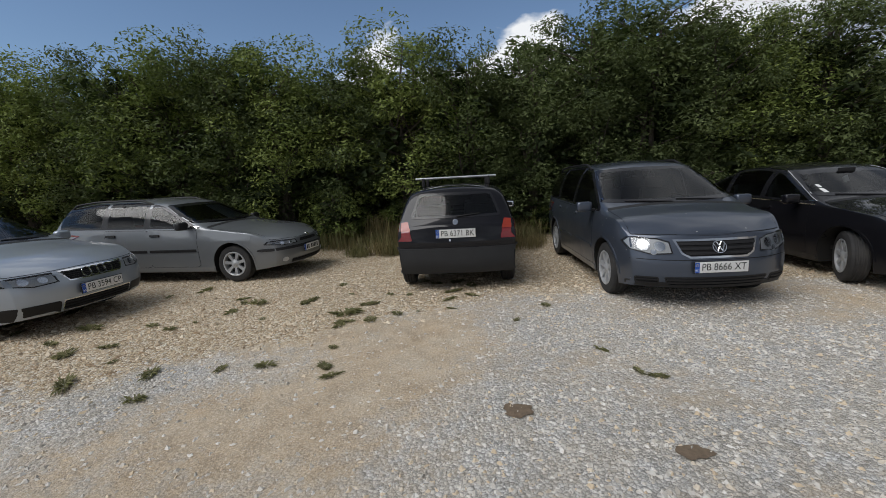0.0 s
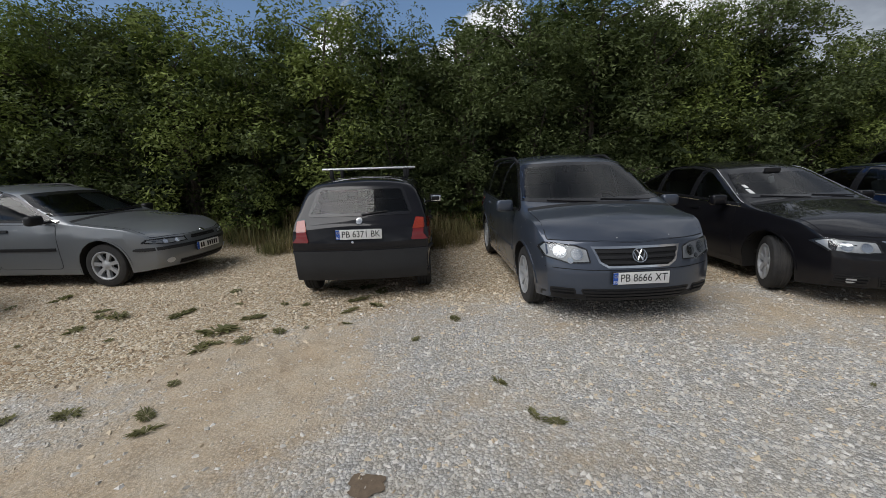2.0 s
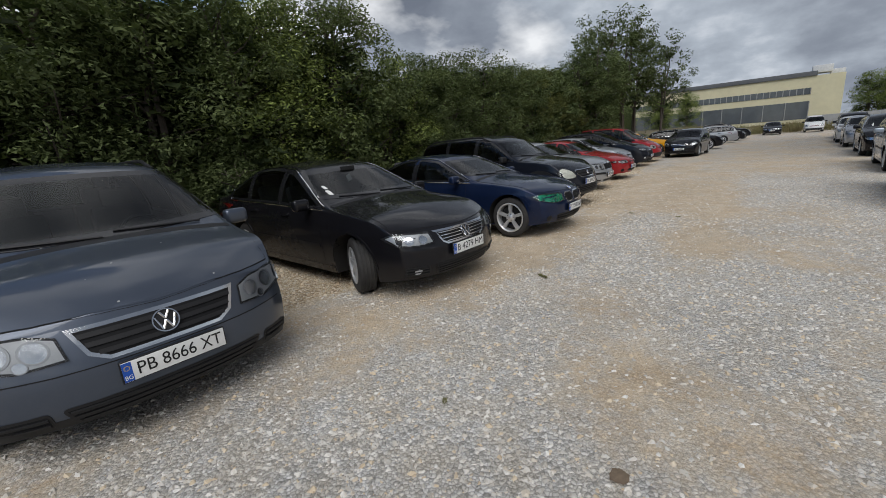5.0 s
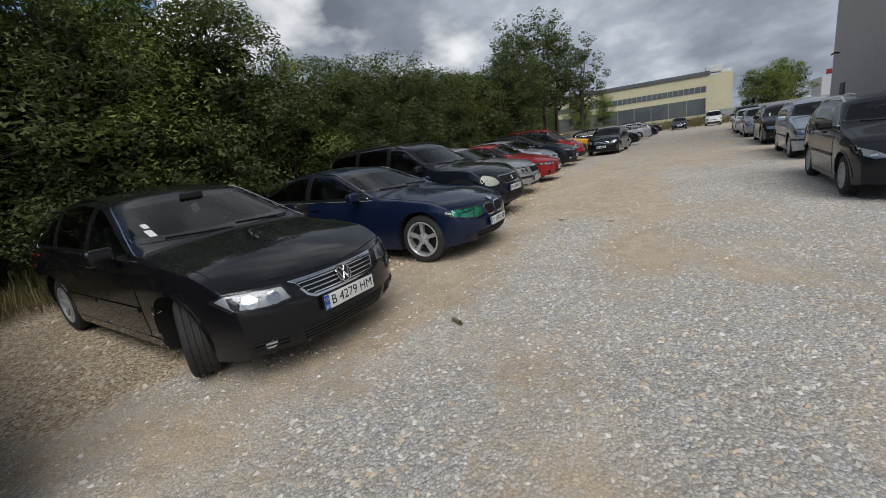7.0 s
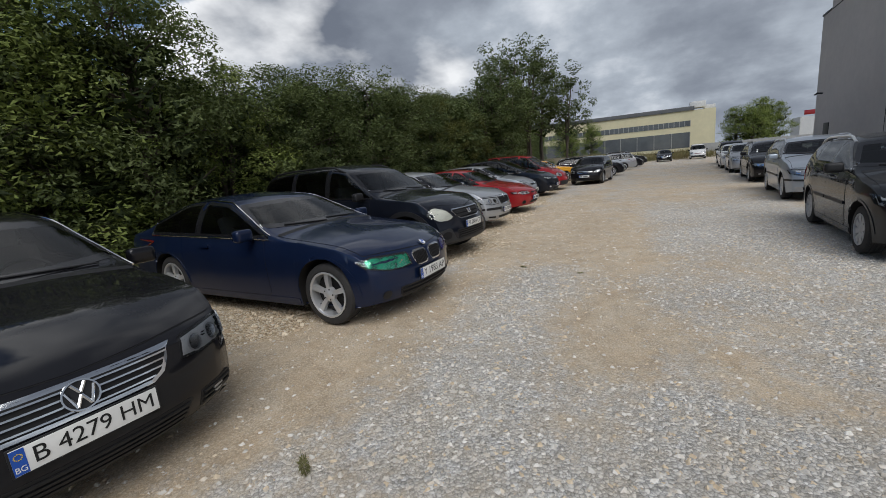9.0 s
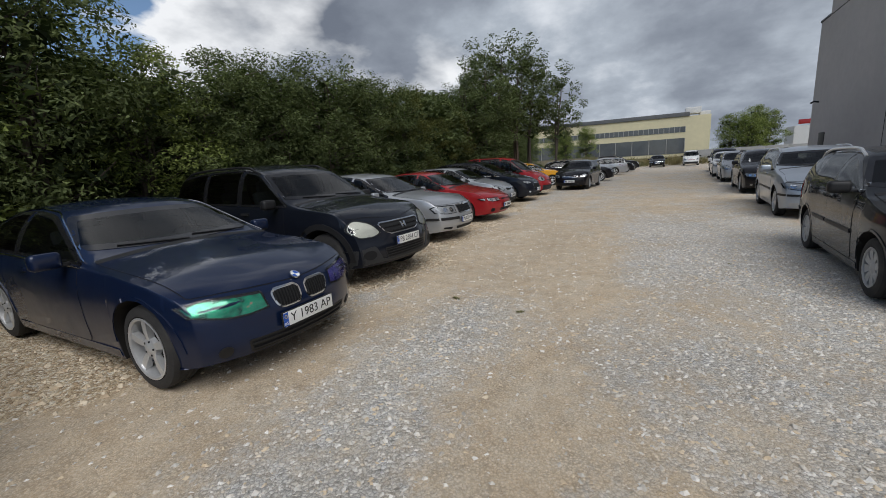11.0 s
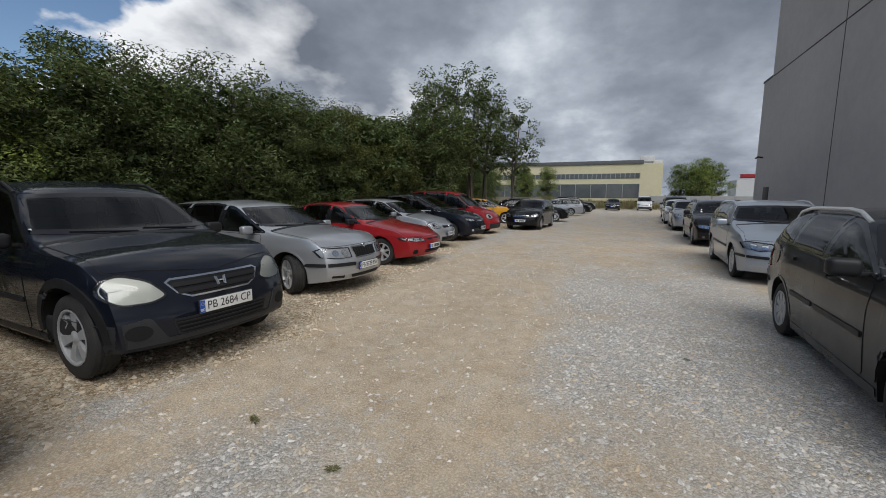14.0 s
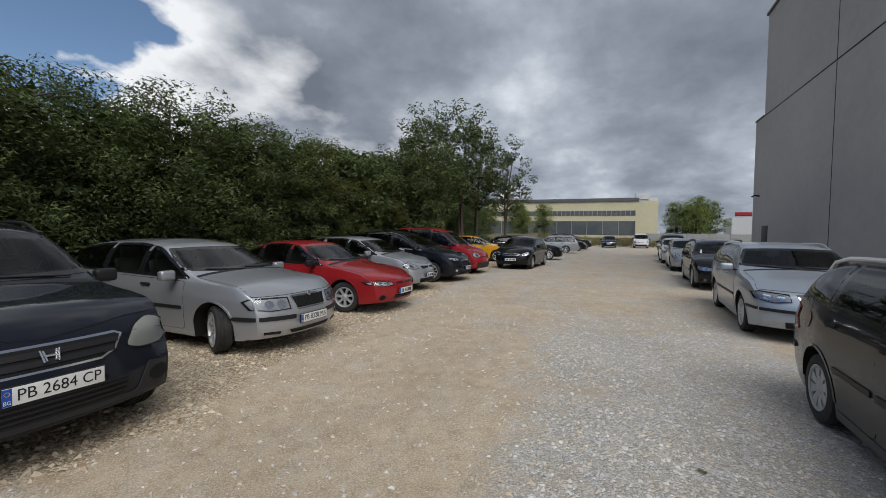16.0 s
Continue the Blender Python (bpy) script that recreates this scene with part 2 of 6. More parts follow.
def shrunk(poly, d):
    """The polygon (counter-clockwise) moved inwards by d."""
    out, k = [], len(poly)
    for i, p in enumerate(poly):
        a, b = Vector(poly[i - 1]), Vector(poly[(i + 1) % k])
        p = Vector(p)
        e0, e1 = (p - a).normalized(), (b - p).normalized()
        n0, n1 = Vector((-e0.y, e0.x)), Vector((-e1.y, e1.x))
        m = n0 + n1
        m = m / max(m.dot(m) * 0.5, 0.35)
        q = p + m * d
        out.append((q.x, q.y))
    return out


RAYS = {
    "front": lambda u, v: (Vector((5, u, v)), Vector((-1, 0, 0))),
    "rear": lambda u, v: (Vector((-5, u, v)), Vector((1, 0, 0))),
    "left": lambda u, v: (Vector((u, 3, v)), Vector((0, -1, 0))),
    "right": lambda u, v: (Vector((u, -3, v)), Vector((0, 1, 0))),
    "top": lambda u, v: (Vector((u, v, 4)), Vector((0, 0, -1))),
}


def patch(tree, poly, side, lift, res=0.07, rim=0.01, border=0.0):
    """A skin laid on a body seen from one side: poly in that side's two coordinates. border: a second material round the edge."""
    poly = ccw(poly)
    bm = bmesh.new()
    outer = [bm.verts.new((u, v, 0)) for u, v in poly]
    if border:
        inner = [bm.verts.new((u, v, 0)) for u, v in shrunk(poly, border)]
        k = len(poly)
        for i in range(k):
            f = bm.faces.new((outer[i], outer[(i + 1) % k], inner[(i + 1) % k], inner[i]))
            f.material_index = 1
        bm.faces.new(inner)
    else:
        bm.faces.new(outer)
    us, vs = [p[0] for p in poly], [p[1] for p in poly]
    for axis, lo, hi in ((0, min(us), max(us)), (1, min(vs), max(vs))):
        n = int((hi - lo) / res)
        for j in range(1, n + 1):
            co, no = [0, 0, 0], [0, 0, 0]
            co[axis], no[axis] = lo + (hi - lo) * j / (n + 1), 1
            bmesh.ops.bisect_plane(bm, geom=list(bm.verts) + list(bm.edges) + list(bm.faces), plane_co=co, plane_no=no, dist=0.0005)
    bmesh.ops.triangulate(bm, faces=[f for f in bm.faces if len(f.verts) > 4])
    way = None
    normals = {}
    for v in bm.verts:
        o, way = RAYS[side](v.co.x, v.co.y)
        loc, nor, _, _ = tree.ray_cast(o, way)
        if loc is None:
            if side in ("left", "right"):
                near = Vector((o.x, 0.8 * (1 if side == "left" else -1), o.z))
            else:
                near = o + way * 4.0
            loc, nor, _, _ = tree.find_nearest(near)
        if nor.dot(way) > 0:
            nor = -nor
        v.co = loc + nor * lift
        normals[v] = nor
    bm.normal_update()
    if sum(f.normal.dot(way) * f.calc_area() for f in bm.faces) > 0:
        bmesh.ops.reverse_faces(bm, faces=bm.faces)
    if rim:
        edges = [e for e in bm.edges if len(e.link_faces) == 1]
        old = {v: normals[v] for e in edges for v in e.verts}
        made = {v: bm.verts.new(v.co - n * (rim + lift)) for v, n in old.items()}
        for e in edges:
            f = e.link_faces[0]
            a, b = e.verts
            loop = next(l for l in f.loops if l.edge == e)
            if loop.vert != a:
                a, b = b, a
            nf = bm.faces.new((b, a, made[a], made[b]))
            nf.material_index = f.material_index
    return bm


def mirror(poly):
    return [(-u, v) for u, v in poly][::-1]


def oval(u, v, ru, rv=None, n=16):
    rv = rv or ru
    return [(u + ru * math.cos(k * math.tau / n), v + rv * math.sin(k * math.tau / n)) for k in range(n)]


def rect(u0, v0, u1, v1, r=0.0):
    p = [(u0, v0), (u1, v0), (u1, v1), (u0, v1)]
    return rounded(p, r) if r else p


# ---- cars ----
def lerp_profile(points, x):
    xs, zs = zip(*points)
    return float(np.interp(x, xs, zs))


def make_wheel(parent, radius, width, style, side, steer, pos, name="wheel"):
    """Wheel with tyre, rim and spokes. side: +1 left, -1 right (outer face)."""
    hub = new(name)
    hub.parent = parent
    hub.location = pos
    hub.rotation_euler = (0, 0, radians(steer))
    hw, rr = width / 2, radius * style.get("rim", 0.64)
    prof = [(rr, -hw * 0.8), (rr + 0.012, -hw * 0.97), (radius * 0.86, -hw), (radius * 0.965, -hw * 0.86), (radius * 0.99, -hw * 0.7)]
    for g in (-0.42, 0.0, 0.42):
        prof += [(radius, g * hw - 0.014), (radius - 0.008, g * hw - 0.009), (radius - 0.008, g * hw + 0.009), (radius, g * hw + 0.014)]
    prof += [(radius * 0.99, hw * 0.7), (radius * 0.965, hw * 0.86), (radius * 0.86, hw), (rr + 0.012, hw * 0.97), (rr, hw * 0.8)]
    bm = lathe(prof, style.get('facets', 44))
    bmesh.ops.recalc_face_normals(bm, faces=bm.faces)
    part("tyre", bm, RUBBER, hub)
    s = side
    bm = lathe([(rr + 0.004, s * hw * 0.97), (rr - 0.008, s * hw * 1.0), (rr - 0.02, s * hw * 0.93), (rr - 0.028, s * hw * 0.2), (rr - 0.03, -s * hw * 0.9)], 40)
    bmesh.ops.recalc_face_normals(bm, faces=bm.faces)
    part("rim", bm, style["mat"], hub)
    bm = lathe([(0.001, s * hw * 0.12), (rr - 0.03, s * hw * 0.1)], 32)
    part("brake_disc", bm, STEEL_DARK, hub)
    # spokes or cover
    bm = bmesh.new()
    n, fan = style["n"], style["w"]
    y1, y0 = s * hw * style.get("dish", 0.86), s * hw * 0.45
    for k in range(n):
        a = k * math.tau / n + style.get("turn", 0.3)
        pts = []
        for r, w in ((0.045, fan * 0.75), (rr * 0.55, fan), (rr - 0.012, fan * style.get("flare", 1.25))):
            pts.append((r, w * rr))
        ring_t, ring_b = [], []
        for r, w in pts:
            for q in (-1, 1):
                x, z = r * math.cos(a) - q * w / 2 * math.sin(a), r * math.sin(a) + q * w / 2 * math.cos(a)
                drop = 0.0 if r > rr * 0.3 else s * 0.012
                ring_t.append(bm.verts.new((x, y1 - drop, z)))
                ring_b.append(bm.verts.new((x * 0.98, y0, z * 0.98)))
        for i in (0, 2):
            bm.faces.new((ring_t[i], ring_t[i + 1], ring_t[i + 3], ring_t[i + 2]))
            bm.faces.new((ring_t[i], ring_t[i + 2], ring_b[i + 2], ring_b[i]))
            bm.faces.new((ring_t[i + 1], ring_b[i + 1], ring_b[i + 3], ring_t[i + 3]))
    bmesh.ops.recalc_face_normals(bm, faces=bm.faces)
    part("spokes", bm, style["mat"], hub, smooth=0.3)
    bm = lathe([(0.001, y1 + s * 0.004), (0.028, y1 + s * 0.004), (0.034, y1), (0.075, y1 - s * 0.012), (0.08, y0)], 20)
    bmesh.ops.recalc_face_normals(bm, faces=bm.faces)
    part("hub_cap", bm, style["mat"], hub)
    if style.get("bolts"):
        for k in range(5):
            a = k * math.tau / 5
            bm = bmesh.new()
            bmesh.ops.create_uvsphere(bm, u_segments=6, v_segments=4, radius=0.009, matrix=Matrix.Translation((0.055 * math.cos(a), y1 - s * 0.006, 0.055 * math.sin(a))))
            part("wheel_bolt", bm, STEEL_DARK, hub)
    return hub


STAR5 = dict(bolts=True, n=5, w=0.21, mat=ALLOY, rim=0.73, flare=1.15)
MULTI7 = dict(n=7, w=0.23, mat=CAP_SILVER, rim=0.66, flare=1.25)
COVER8 = dict(n=8, w=0.34, mat=CAP_SILVER, rim=0.66, flare=1.5)
SPOKE6 = dict(n=6, w=0.30, mat=CAP_SILVER, rim=0.66, flare=1.5)
SPOKE10 = dict(n=10, w=0.16, mat=ALLOY, rim=0.70, flare=1.2)


def lettering(parent, name, text, size, mat, at, width):
    """Characters of one line as a thin mesh, squeezed to a width."""
    cu = bpy.data.curves.new(name, "FONT")
    cu.body, cu.size, cu.align_x, cu.align_y = text, size, "CENTER", "CENTER"
    cu.extrude = 0.0005
    tmp = bpy.data.objects.new("text", cu)
    me = bpy.data.meshes.new_from_object(tmp)
    bpy.data.objects.remove(tmp)
    me.materials.append(mat)
    ob = new(name, me)
    ob.parent = parent
    wide = max(v.co.x for v in me.vertices) - min(v.co.x for v in me.vertices)
    ob.scale = (min(width / wide, 1.1), 1, 1)
    ob.location = at
    return ob


def number_plate(parent, text, at, turn, tilt=0.0):
    """European plate, 520 x 112 mm, with its blue strip and characters."""
    p = new("number_plate")
    p.parent = parent
    p.matrix_basis = pose(*at, 90 + tilt, 0, turn)
    part("plate_holder", box((0, 0, -0.006), (0.535, 0.125, 0.012), 0.004), PLASTIC, p)
    part("plate_sheet", box((0, 0, 0.002), (0.52, 0.112, 0.005), 0.002), PLATE_WHITE, p)
    part("blue_strip", box((-0.238, 0, 0.0035), (0.044, 0.108, 0.004)), PLATE_BLUE, p)
    if text:
        lettering(p, "plate_text", text, 0.102, INK, (0.022, 0, 0.006), 0.43)
        lettering(p, "country_code", "BG", 0.034, PLATE_WHITE, (-0.238, -0.032, 0.0062), 0.034)
        for k in range(12):
            a = k * math.tau / 12
            part("star", box((-0.238 + 0.0125 * math.cos(a), 0.022 + 0.0125 * math.sin(a), 0.006), (0.004, 0.004, 0.001)), YELLOW_INK, p)
    else:
        for i in (0, 1, 3, 4, 5, 6, 7):
            part("plate_mark", box((-0.17 + i * 0.052, 0, 0.006), (0.034, 0.07, 0.001)), INK, p)
    return p


def rear_points(tree, ends):
    out = []
    for t in (0, 0.5, 1):
        y, z = [a + (b - a) * t for a, b in zip(*ends)]
        loc, nor, _, _ = tree.ray_cast(Vector((-5, y, z)), Vector((1, 0, 0)))
        out.append(loc + nor * 0.018)
    return out


def make_car(name, P, at, heading, label, plate=None, coarse=False):
    """A car from its main measures. P lengths in metres; along-car places are distances from the nose."""
    L, W, H, R = P["L"], P["W"], P["H"], P["R"]
    hw = W / 2
    ax_f = L / 2 - P["fo"]
    ax_r = ax_f - P["wb"]
    gc, Ra = P.get("gc", 0.2), R + P.get("arch", 0.055)
    paint_mat = P["paint"]
    lower_mat = P.get("lower", paint_mat)
    root = new(name)
    tagged(root, label, "car", "parked cars")
    root.matrix_basis = pose(at[0], at[1], at[2] if len(at) > 2 else 0.0, 0, 0, heading) @ Matrix.Translation((-L / 2, 0, 0))
    top_pts = sorted((L / 2 - d, z) for d, z in P["top"])

    smooth_r = P.get("round", 0.10)
    taps = [-1, -0.66, -0.33, 0, 0.33, 0.66, 1]

    def top(x):
        r = min(smooth_r, max(0.012, (L / 2 - abs(x)) * 0.7))
        return sum(lerp_profile(top_pts, x + k * r) for k in taps) / len(taps)

    def belt(x):
        z0, z1 = P["belt"]
        return z0 + (z1 - z0) * (L / 2 - x) / L

    def half(x):
        f = max(0.0, (x - (L / 2 - 1.1)) / 1.1)
        r = max(0.0, (-x - (L / 2 - 1.2)) / 1.2)
        return hw * (1 - P.get("tf", 0.12) * f ** 2.2 - P.get("tr", 0.07) * r ** 2.2)

    bow_f, bow_r = P.get("bow_f", 0.30), P.get("bow_r", 0.12)

    def nose(z):
        return P.get('lean', 0.14) * max(0.0, (z - 0.5) / 0.35) ** 1.4 + 0.10 * max(0.0, (0.36 - z) / 0.2) ** 1.5

    def tail(z):
        return P.get("tail", 0.05) * max(0.0, (z - 0.62) / 0.35) ** 1.5 + 0.10 * max(0.0, (0.40 - z) / 0.2) ** 1.5

    def shove(x, y, z):
        kf = max(0.0, (x - (L / 2 - 0.6)) / 0.6) ** 1.6
        kr = max(0.0, (-x - (L / 2 - 0.5)) / 0.5) ** 1.6
        q = min(1.0, abs(y) / hw)
        return x - kf * (bow_f * q ** 2.6 + nose(z)) + kr * (bow_r * q ** 2.6 + tail(z))

    step = 0.085 if coarse else 0.055
    xs = list(np.linspace(-L / 2, L / 2, int(L / step)))
    xs += list(np.linspace(-L / 2, -L / 2 + 0.5, 12)) + list(np.linspace(L / 2 - 0.35, L / 2, 8))
    for c in (ax_f, ax_r):
        xs += [c + Ra * math.cos(t) for t in np.linspace(0, math.pi, 15)] + [c - Ra - 0.006, c + Ra + 0.006]
    xs = sorted(xs)
    xs = [x for i, x in enumerate(xs) if i == 0 or x - xs[i - 1] > 0.004]
    xs[-1] = L / 2

    def bottom(x):
        z = gc + P.get("rise", 0.05) * max(0.0, (abs(x) - (L / 2 - 0.7)) / 0.7)
        for c in (ax_f, ax_r):
            if abs(x - c) < Ra:
                z = max(z, R + math.sqrt(max(0, Ra * Ra - (x - c) ** 2)))
        return z

    cr = P.get("crown", 0.05)
    tumble = P.get("tumble", 0.40)

    def section(x):
        w, zt, zo = half(x), top(x), bottom(x)
        zb = min(belt(x), zt - 0.05)
        zo = min(zo, zb - 0.05)
        flare = max(0.0, 1 - min(abs(x - ax_f), abs(x - ax_r)) / (Ra + 0.16))
        pts = [(0.0, zo), (w * 0.5, zo), (w * 0.90, zo)]
        for k in range(10):
            z = zo + (zb - zo) * k / 9
            s = min(1.0, max(0.0, (z - gc) / max(0.1, belt(x) - gc)))
            y = w * (1 - 0.055 * (1 - s) ** 3 - 0.035 * max(0.0, (s - 0.62) / 0.38) ** 2)
            y += 0.014 * flare * (1 - abs(s - 0.45))
            y += 0.006 * math.exp(-((s - P.get("crease", 0.74)) / 0.05) ** 2)
            pts.append((y, z))
        yb = pts[-1][0]
        zc = zt - cr
        h = max(0.0, zc - zb)
        ye = max(0.3, yb - tumble * h - 0.02)
        for k in range(1, 9):
            t = k / 8
            pts.append((yb + (ye - yb) * t + 0.022 * math.sin(math.pi * t) * min(1, h / 0.4), zb + (zc - zb) * t))
        for k in range(1, 9):
            y = ye * (1 - k / 8)
            pts.append((y, zt - cr * (y / ye) ** 2))
        for _ in range(3):
            new_pts = pts[:]
            for i in list(range(11, 14)) + list(range(18, 24)):
                new_pts[i] = tuple((pts[i - 1][j] + 2 * pts[i][j] + pts[i + 1][j]) / 4 for j in (0, 1))
            pts = new_pts
        return pts

    bm = bmesh.new()
    sections = [section(x) for x in xs]
    M = len(sections[0])
    rings = []
    for x, pts in zip(xs, sections):
        left = [bm.verts.new((shove(x, y, z), y, z)) for y, z in pts]
        right = [bm.verts.new((shove(x, -y, z), -y, z)) for y, z in pts[1:-1]]
        rings.append((left, right))
    for (l0, r0), (l1, r1) in zip(rings, rings[1:]):
        loop0 = l0 + r0[::-1]
        loop1 = l1 + r1[::-1]
        n = len(loop0)
        for k in range(n):
            f = bm.faces.new((loop0[k], loop0[(k + 1) % n], loop1[(k + 1) % n], loop1[k]))
            if k < 3 or k >= n - 3:
                f.material_index = 1
    for (l, r), x, pts in ((rings[-1], L / 2, sections[-1]), (rings[0], -L / 2, sections[0])):
        rows = []
        nc = 12
        for i in range(1, M - 1):
            y, z = pts[i]
            row = [l[i]] + [bm.verts.new((shove(x, y * (1 - 2 * k / nc), z), y * (1 - 2 * k / nc), z)) for k in range(1, nc)] + [r[i - 1]]
            rows.append(row)
        for a, b in zip(rows, rows[1:]):
            for k in range(nc):
                bm.faces.new((a[k], a[k + 1], b[k + 1], b[k]))
        for k in range(nc):
            bm.faces.new((l[0], rows[0][k + 1], rows[0][k]))
            bm.faces.new((l[M - 1], rows[-1][k], rows[-1][k + 1]))
    bmesh.ops.recalc_face_normals(bm, faces=bm.faces)
    tree = BVHTree.FromBMesh(bm)
    res = 0.14 if coarse else 0.08

    # glazing outlines
    def roofline(x):
        return min(top(x + k) for k in (-0.06, -0.03, 0, 0.03, 0.06)) - 0.062

    panes = []
    pillars = [L / 2 - d for d in P["pillars"]]
    pillars[0] += 0.10
    for i, (x1, x0) in enumerate(zip(pillars, pillars[1:])):
        x1, x0 = x1 - 0.028, x0 + 0.028
        low = [(x, belt(x) + 0.03) for x in np.linspace(x0, x1, 4)]
        up = [(x, roofline(x)) for x in np.linspace(x1, x0, 12)]
        up = [(x, z) for x, z in up if z > belt(x) + 0.06]
        poly = rounded(ccw([(float(a), float(b)) for a, b in low + up]), 0.03, 2)
        panes.append((poly, i))
    d_cowl, z_cowl, d_head, z_head = P["screen"]
    x_c, x_h = L / 2 - d_cowl, L / 2 - d_head
    ws0 = half(x_c) - 0.065
    ws1 = half(x_h) - tumble * (z_head - belt(x_h)) - 0.06
    screen = [(-ws0, z_cowl + 0.035), (-ws0 * 0.5, z_cowl + 0.015), (0, z_cowl + 0.01), (ws0 * 0.5, z_cowl + 0.015), (ws0, z_cowl + 0.035),
              (ws1, z_head - 0.075), (ws1 * 0.5, z_head - 0.06), (0, z_head - 0.055), (-ws1 * 0.5, z_head - 0.06), (-ws1, z_head - 0.075)]
    screen = rounded(screen, 0.03, 2)
    rg = P.get("rear_glass")
    cuts = [("side", shrunk(ccw(p), 0.022)) for p, _ in panes] + [("front", shrunk(ccw(screen), 0.022))]
    if rg:
        z0, z1, h0, h1 = rg
        rear = rounded([(-h0, z0), (h0, z0), (h1, z1), (-h1, z1)], 0.06, 3)
        cuts.append(("rear", shrunk(ccw(rear), 0.022)))
    gone = []
    for f in bm.faces:
        c = f.calc_center_median()
        if c.z < 0.8:
            continue
        for kind, poly in cuts:
            if kind == "side" and abs(f.normal.y) > 0.45 and inside((c.x, c.z), poly):
                gone.append(f)
                break
            if kind == "front" and c.x > 0 - L * 0.1 and f.normal.x > 0.15 and inside((c.y, c.z), poly):
                gone.append(f)
                break
            if kind == "rear" and c.x < -L * 0.2 and f.normal.x < -0.1 and inside((c.y, c.z), poly):
                gone.append(f)
                break
    bmesh.ops.delete(bm, geom=gone, context="FACES")
    part("body", bm, [paint_mat, UNDER], root, smooth=0.75)

    for poly, i in panes:
        mat = P.get("glass_rear", GLASS) if i > 0 else GLASS
        for side in ("left", "right"):
            part("side_window", patch(tree, poly, side, 0.004, res, 0.006, 0.03), [mat, FRIT], root)
    for x in pillars[1:-1]:
        zt0 = roofline(x) - 0.005
        strip = [(x - 0.05, belt(x) + 0.028), (x + 0.05, belt(x) + 0.028), (x + 0.05, zt0), (x - 0.05, zt0)]
        for side in ("left", "right"):
            part("door_pillar", patch(tree, strip, side, 0.0025, 0.1, 0.002), P.get("pillar_mat", FRIT), root)
    for side, d, z, r in P.get("flaps", ()):
        part("fuel_flap", patch(tree, oval(L / 2 - d, z, r), side, 0.006, 0.2, 0.006), paint_mat, root)
    for u, v, w, h in P.get("stickers", ()):
        part("paper_sticker", patch(tree, rect(u, v, u + w, v + h, 0.005), "front", 0.0065, 0.2, 0.001), PLATE_WHITE, root)
    if P.get("rear_wiper"):
        part("rear_wiper", tube([v for v in rear_points(tree, P["rear_wiper"])], 0.008, 5), PLASTIC, root)
    if P.get("chrome_dlo"):
        x1, x0 = pillars[0] - 0.02, pillars[-1] + 0.02
        line = [(x, roofline(x) + 0.012) for x in np.linspace(x1, x0, 40) if roofline(x) > belt(x) + 0.03]
        line = line + [(line[-1][0], belt(line[-1][0]) + 0.022)] + [(x, belt(x) + 0.018) for x in np.linspace(line[-1][0], x1, 16)]
        for side, ys in (("left", 3), ("right", -3)):
            pts = []
            for x, z in line:
                loc, nor, _, _ = tree.ray_cast(Vector((x, ys, z)), Vector((0, -ys / 3, 0)))
                if loc and abs(loc.y) > 0.35:
                    pts.append(loc + nor * 0.008)
            part("window_trim", tube(pts, 0.008, 5), CHROME, root, "thin chrome window trim")
    part("windscreen", patch(tree, screen, "front", 0.004, res, 0.006, 0.04), [GLASS, FRIT], root, "curved windscreen with a dusty film")
    if P.get("ornament"):
        ox, oz = x_h + 0.16, z_head - 0.20
        orn = part("hanging_ornament", box((ox, 0.02, oz), (0.02, 0.07, 0.09), 0.008, Euler((0.4, 0, 0)).to_matrix()), PLATE_WHITE, root, "pale paper ornament under the rear-view mirror")
        part("cord", tube([(ox, 0.02, oz + 0.04), (ox, 0.0, oz + 0.12)], 0.003, 4), PLASTIC, orn)
        part("rear_view_mirror", box((ox + 0.02, 0.0, oz + 0.13), (0.03, 0.22, 0.06), 0.012), PLASTIC, root)
    if P.get("sunshade"):
        part("sunshade", patch(tree, rounded([(0.02, 1.02), (0.60, 1.03), (0.52, 1.28), (0.08, 1.30)], 0.04), "front", -0.03, 0.1, 0.0), ALLOY, root, "crumpled silver sunshade behind the windscreen")
    if rg:
        part("rear_window", patch(tree, rear, "rear", 0.004, res, 0.006, 0.035), [P.get("glass_rear", GLASS), FRIT], root)

    # doors, bonnet
    door_z0 = gc + 0.09

    def lip(poly, side, nm):
        part("panel_gap", patch(tree, shrunk(ccw(poly), -0.006), side, 0.0015, res, 0.0), GAP, root)
        return part(nm, patch(tree, poly, side, 0.004, res, 0.003), paint_mat, root)

    for i, (x1, x0) in enumerate(zip(pillars, pillars[1:])):
        if i >= P.get("doors", 2):
            break
        x1d = x1 - (0.10 if i == 0 else 0.0)
        x1d = min(x1d, ax_f - Ra - 0.07)
        lo = x0
        zs = [(x1d, belt(x1d) - 0.0), (x1d, door_z0 + 0.03), (x1d - 0.05, door_z0)]
        if x0 < ax_r + Ra + 0.03:
            xe = ax_r + Ra + 0.05
            bottom_pts = [(xe, door_z0), (xe, R + 0.05)]
            for t in (0.35, 0.7, 1.0):
                a = t * 1.1
                bottom_pts.append((ax_r + (Ra + 0.05) * math.cos(a), R + (Ra + 0.05) * math.sin(a)))
            bottom_pts = [q for q in bottom_pts if q[0] > x0 - 0.01]
            bottom_pts.append((max(x0, ax_r + (Ra + 0.05) * math.cos(1.25)), belt(x0)))
        else:
            bottom_pts = [(x0 + 0.05, door_z0), (x0, door_z0 + 0.03), (x0, belt(x0))]
        poly = rounded(zs + bottom_pts, 0.03, 2)
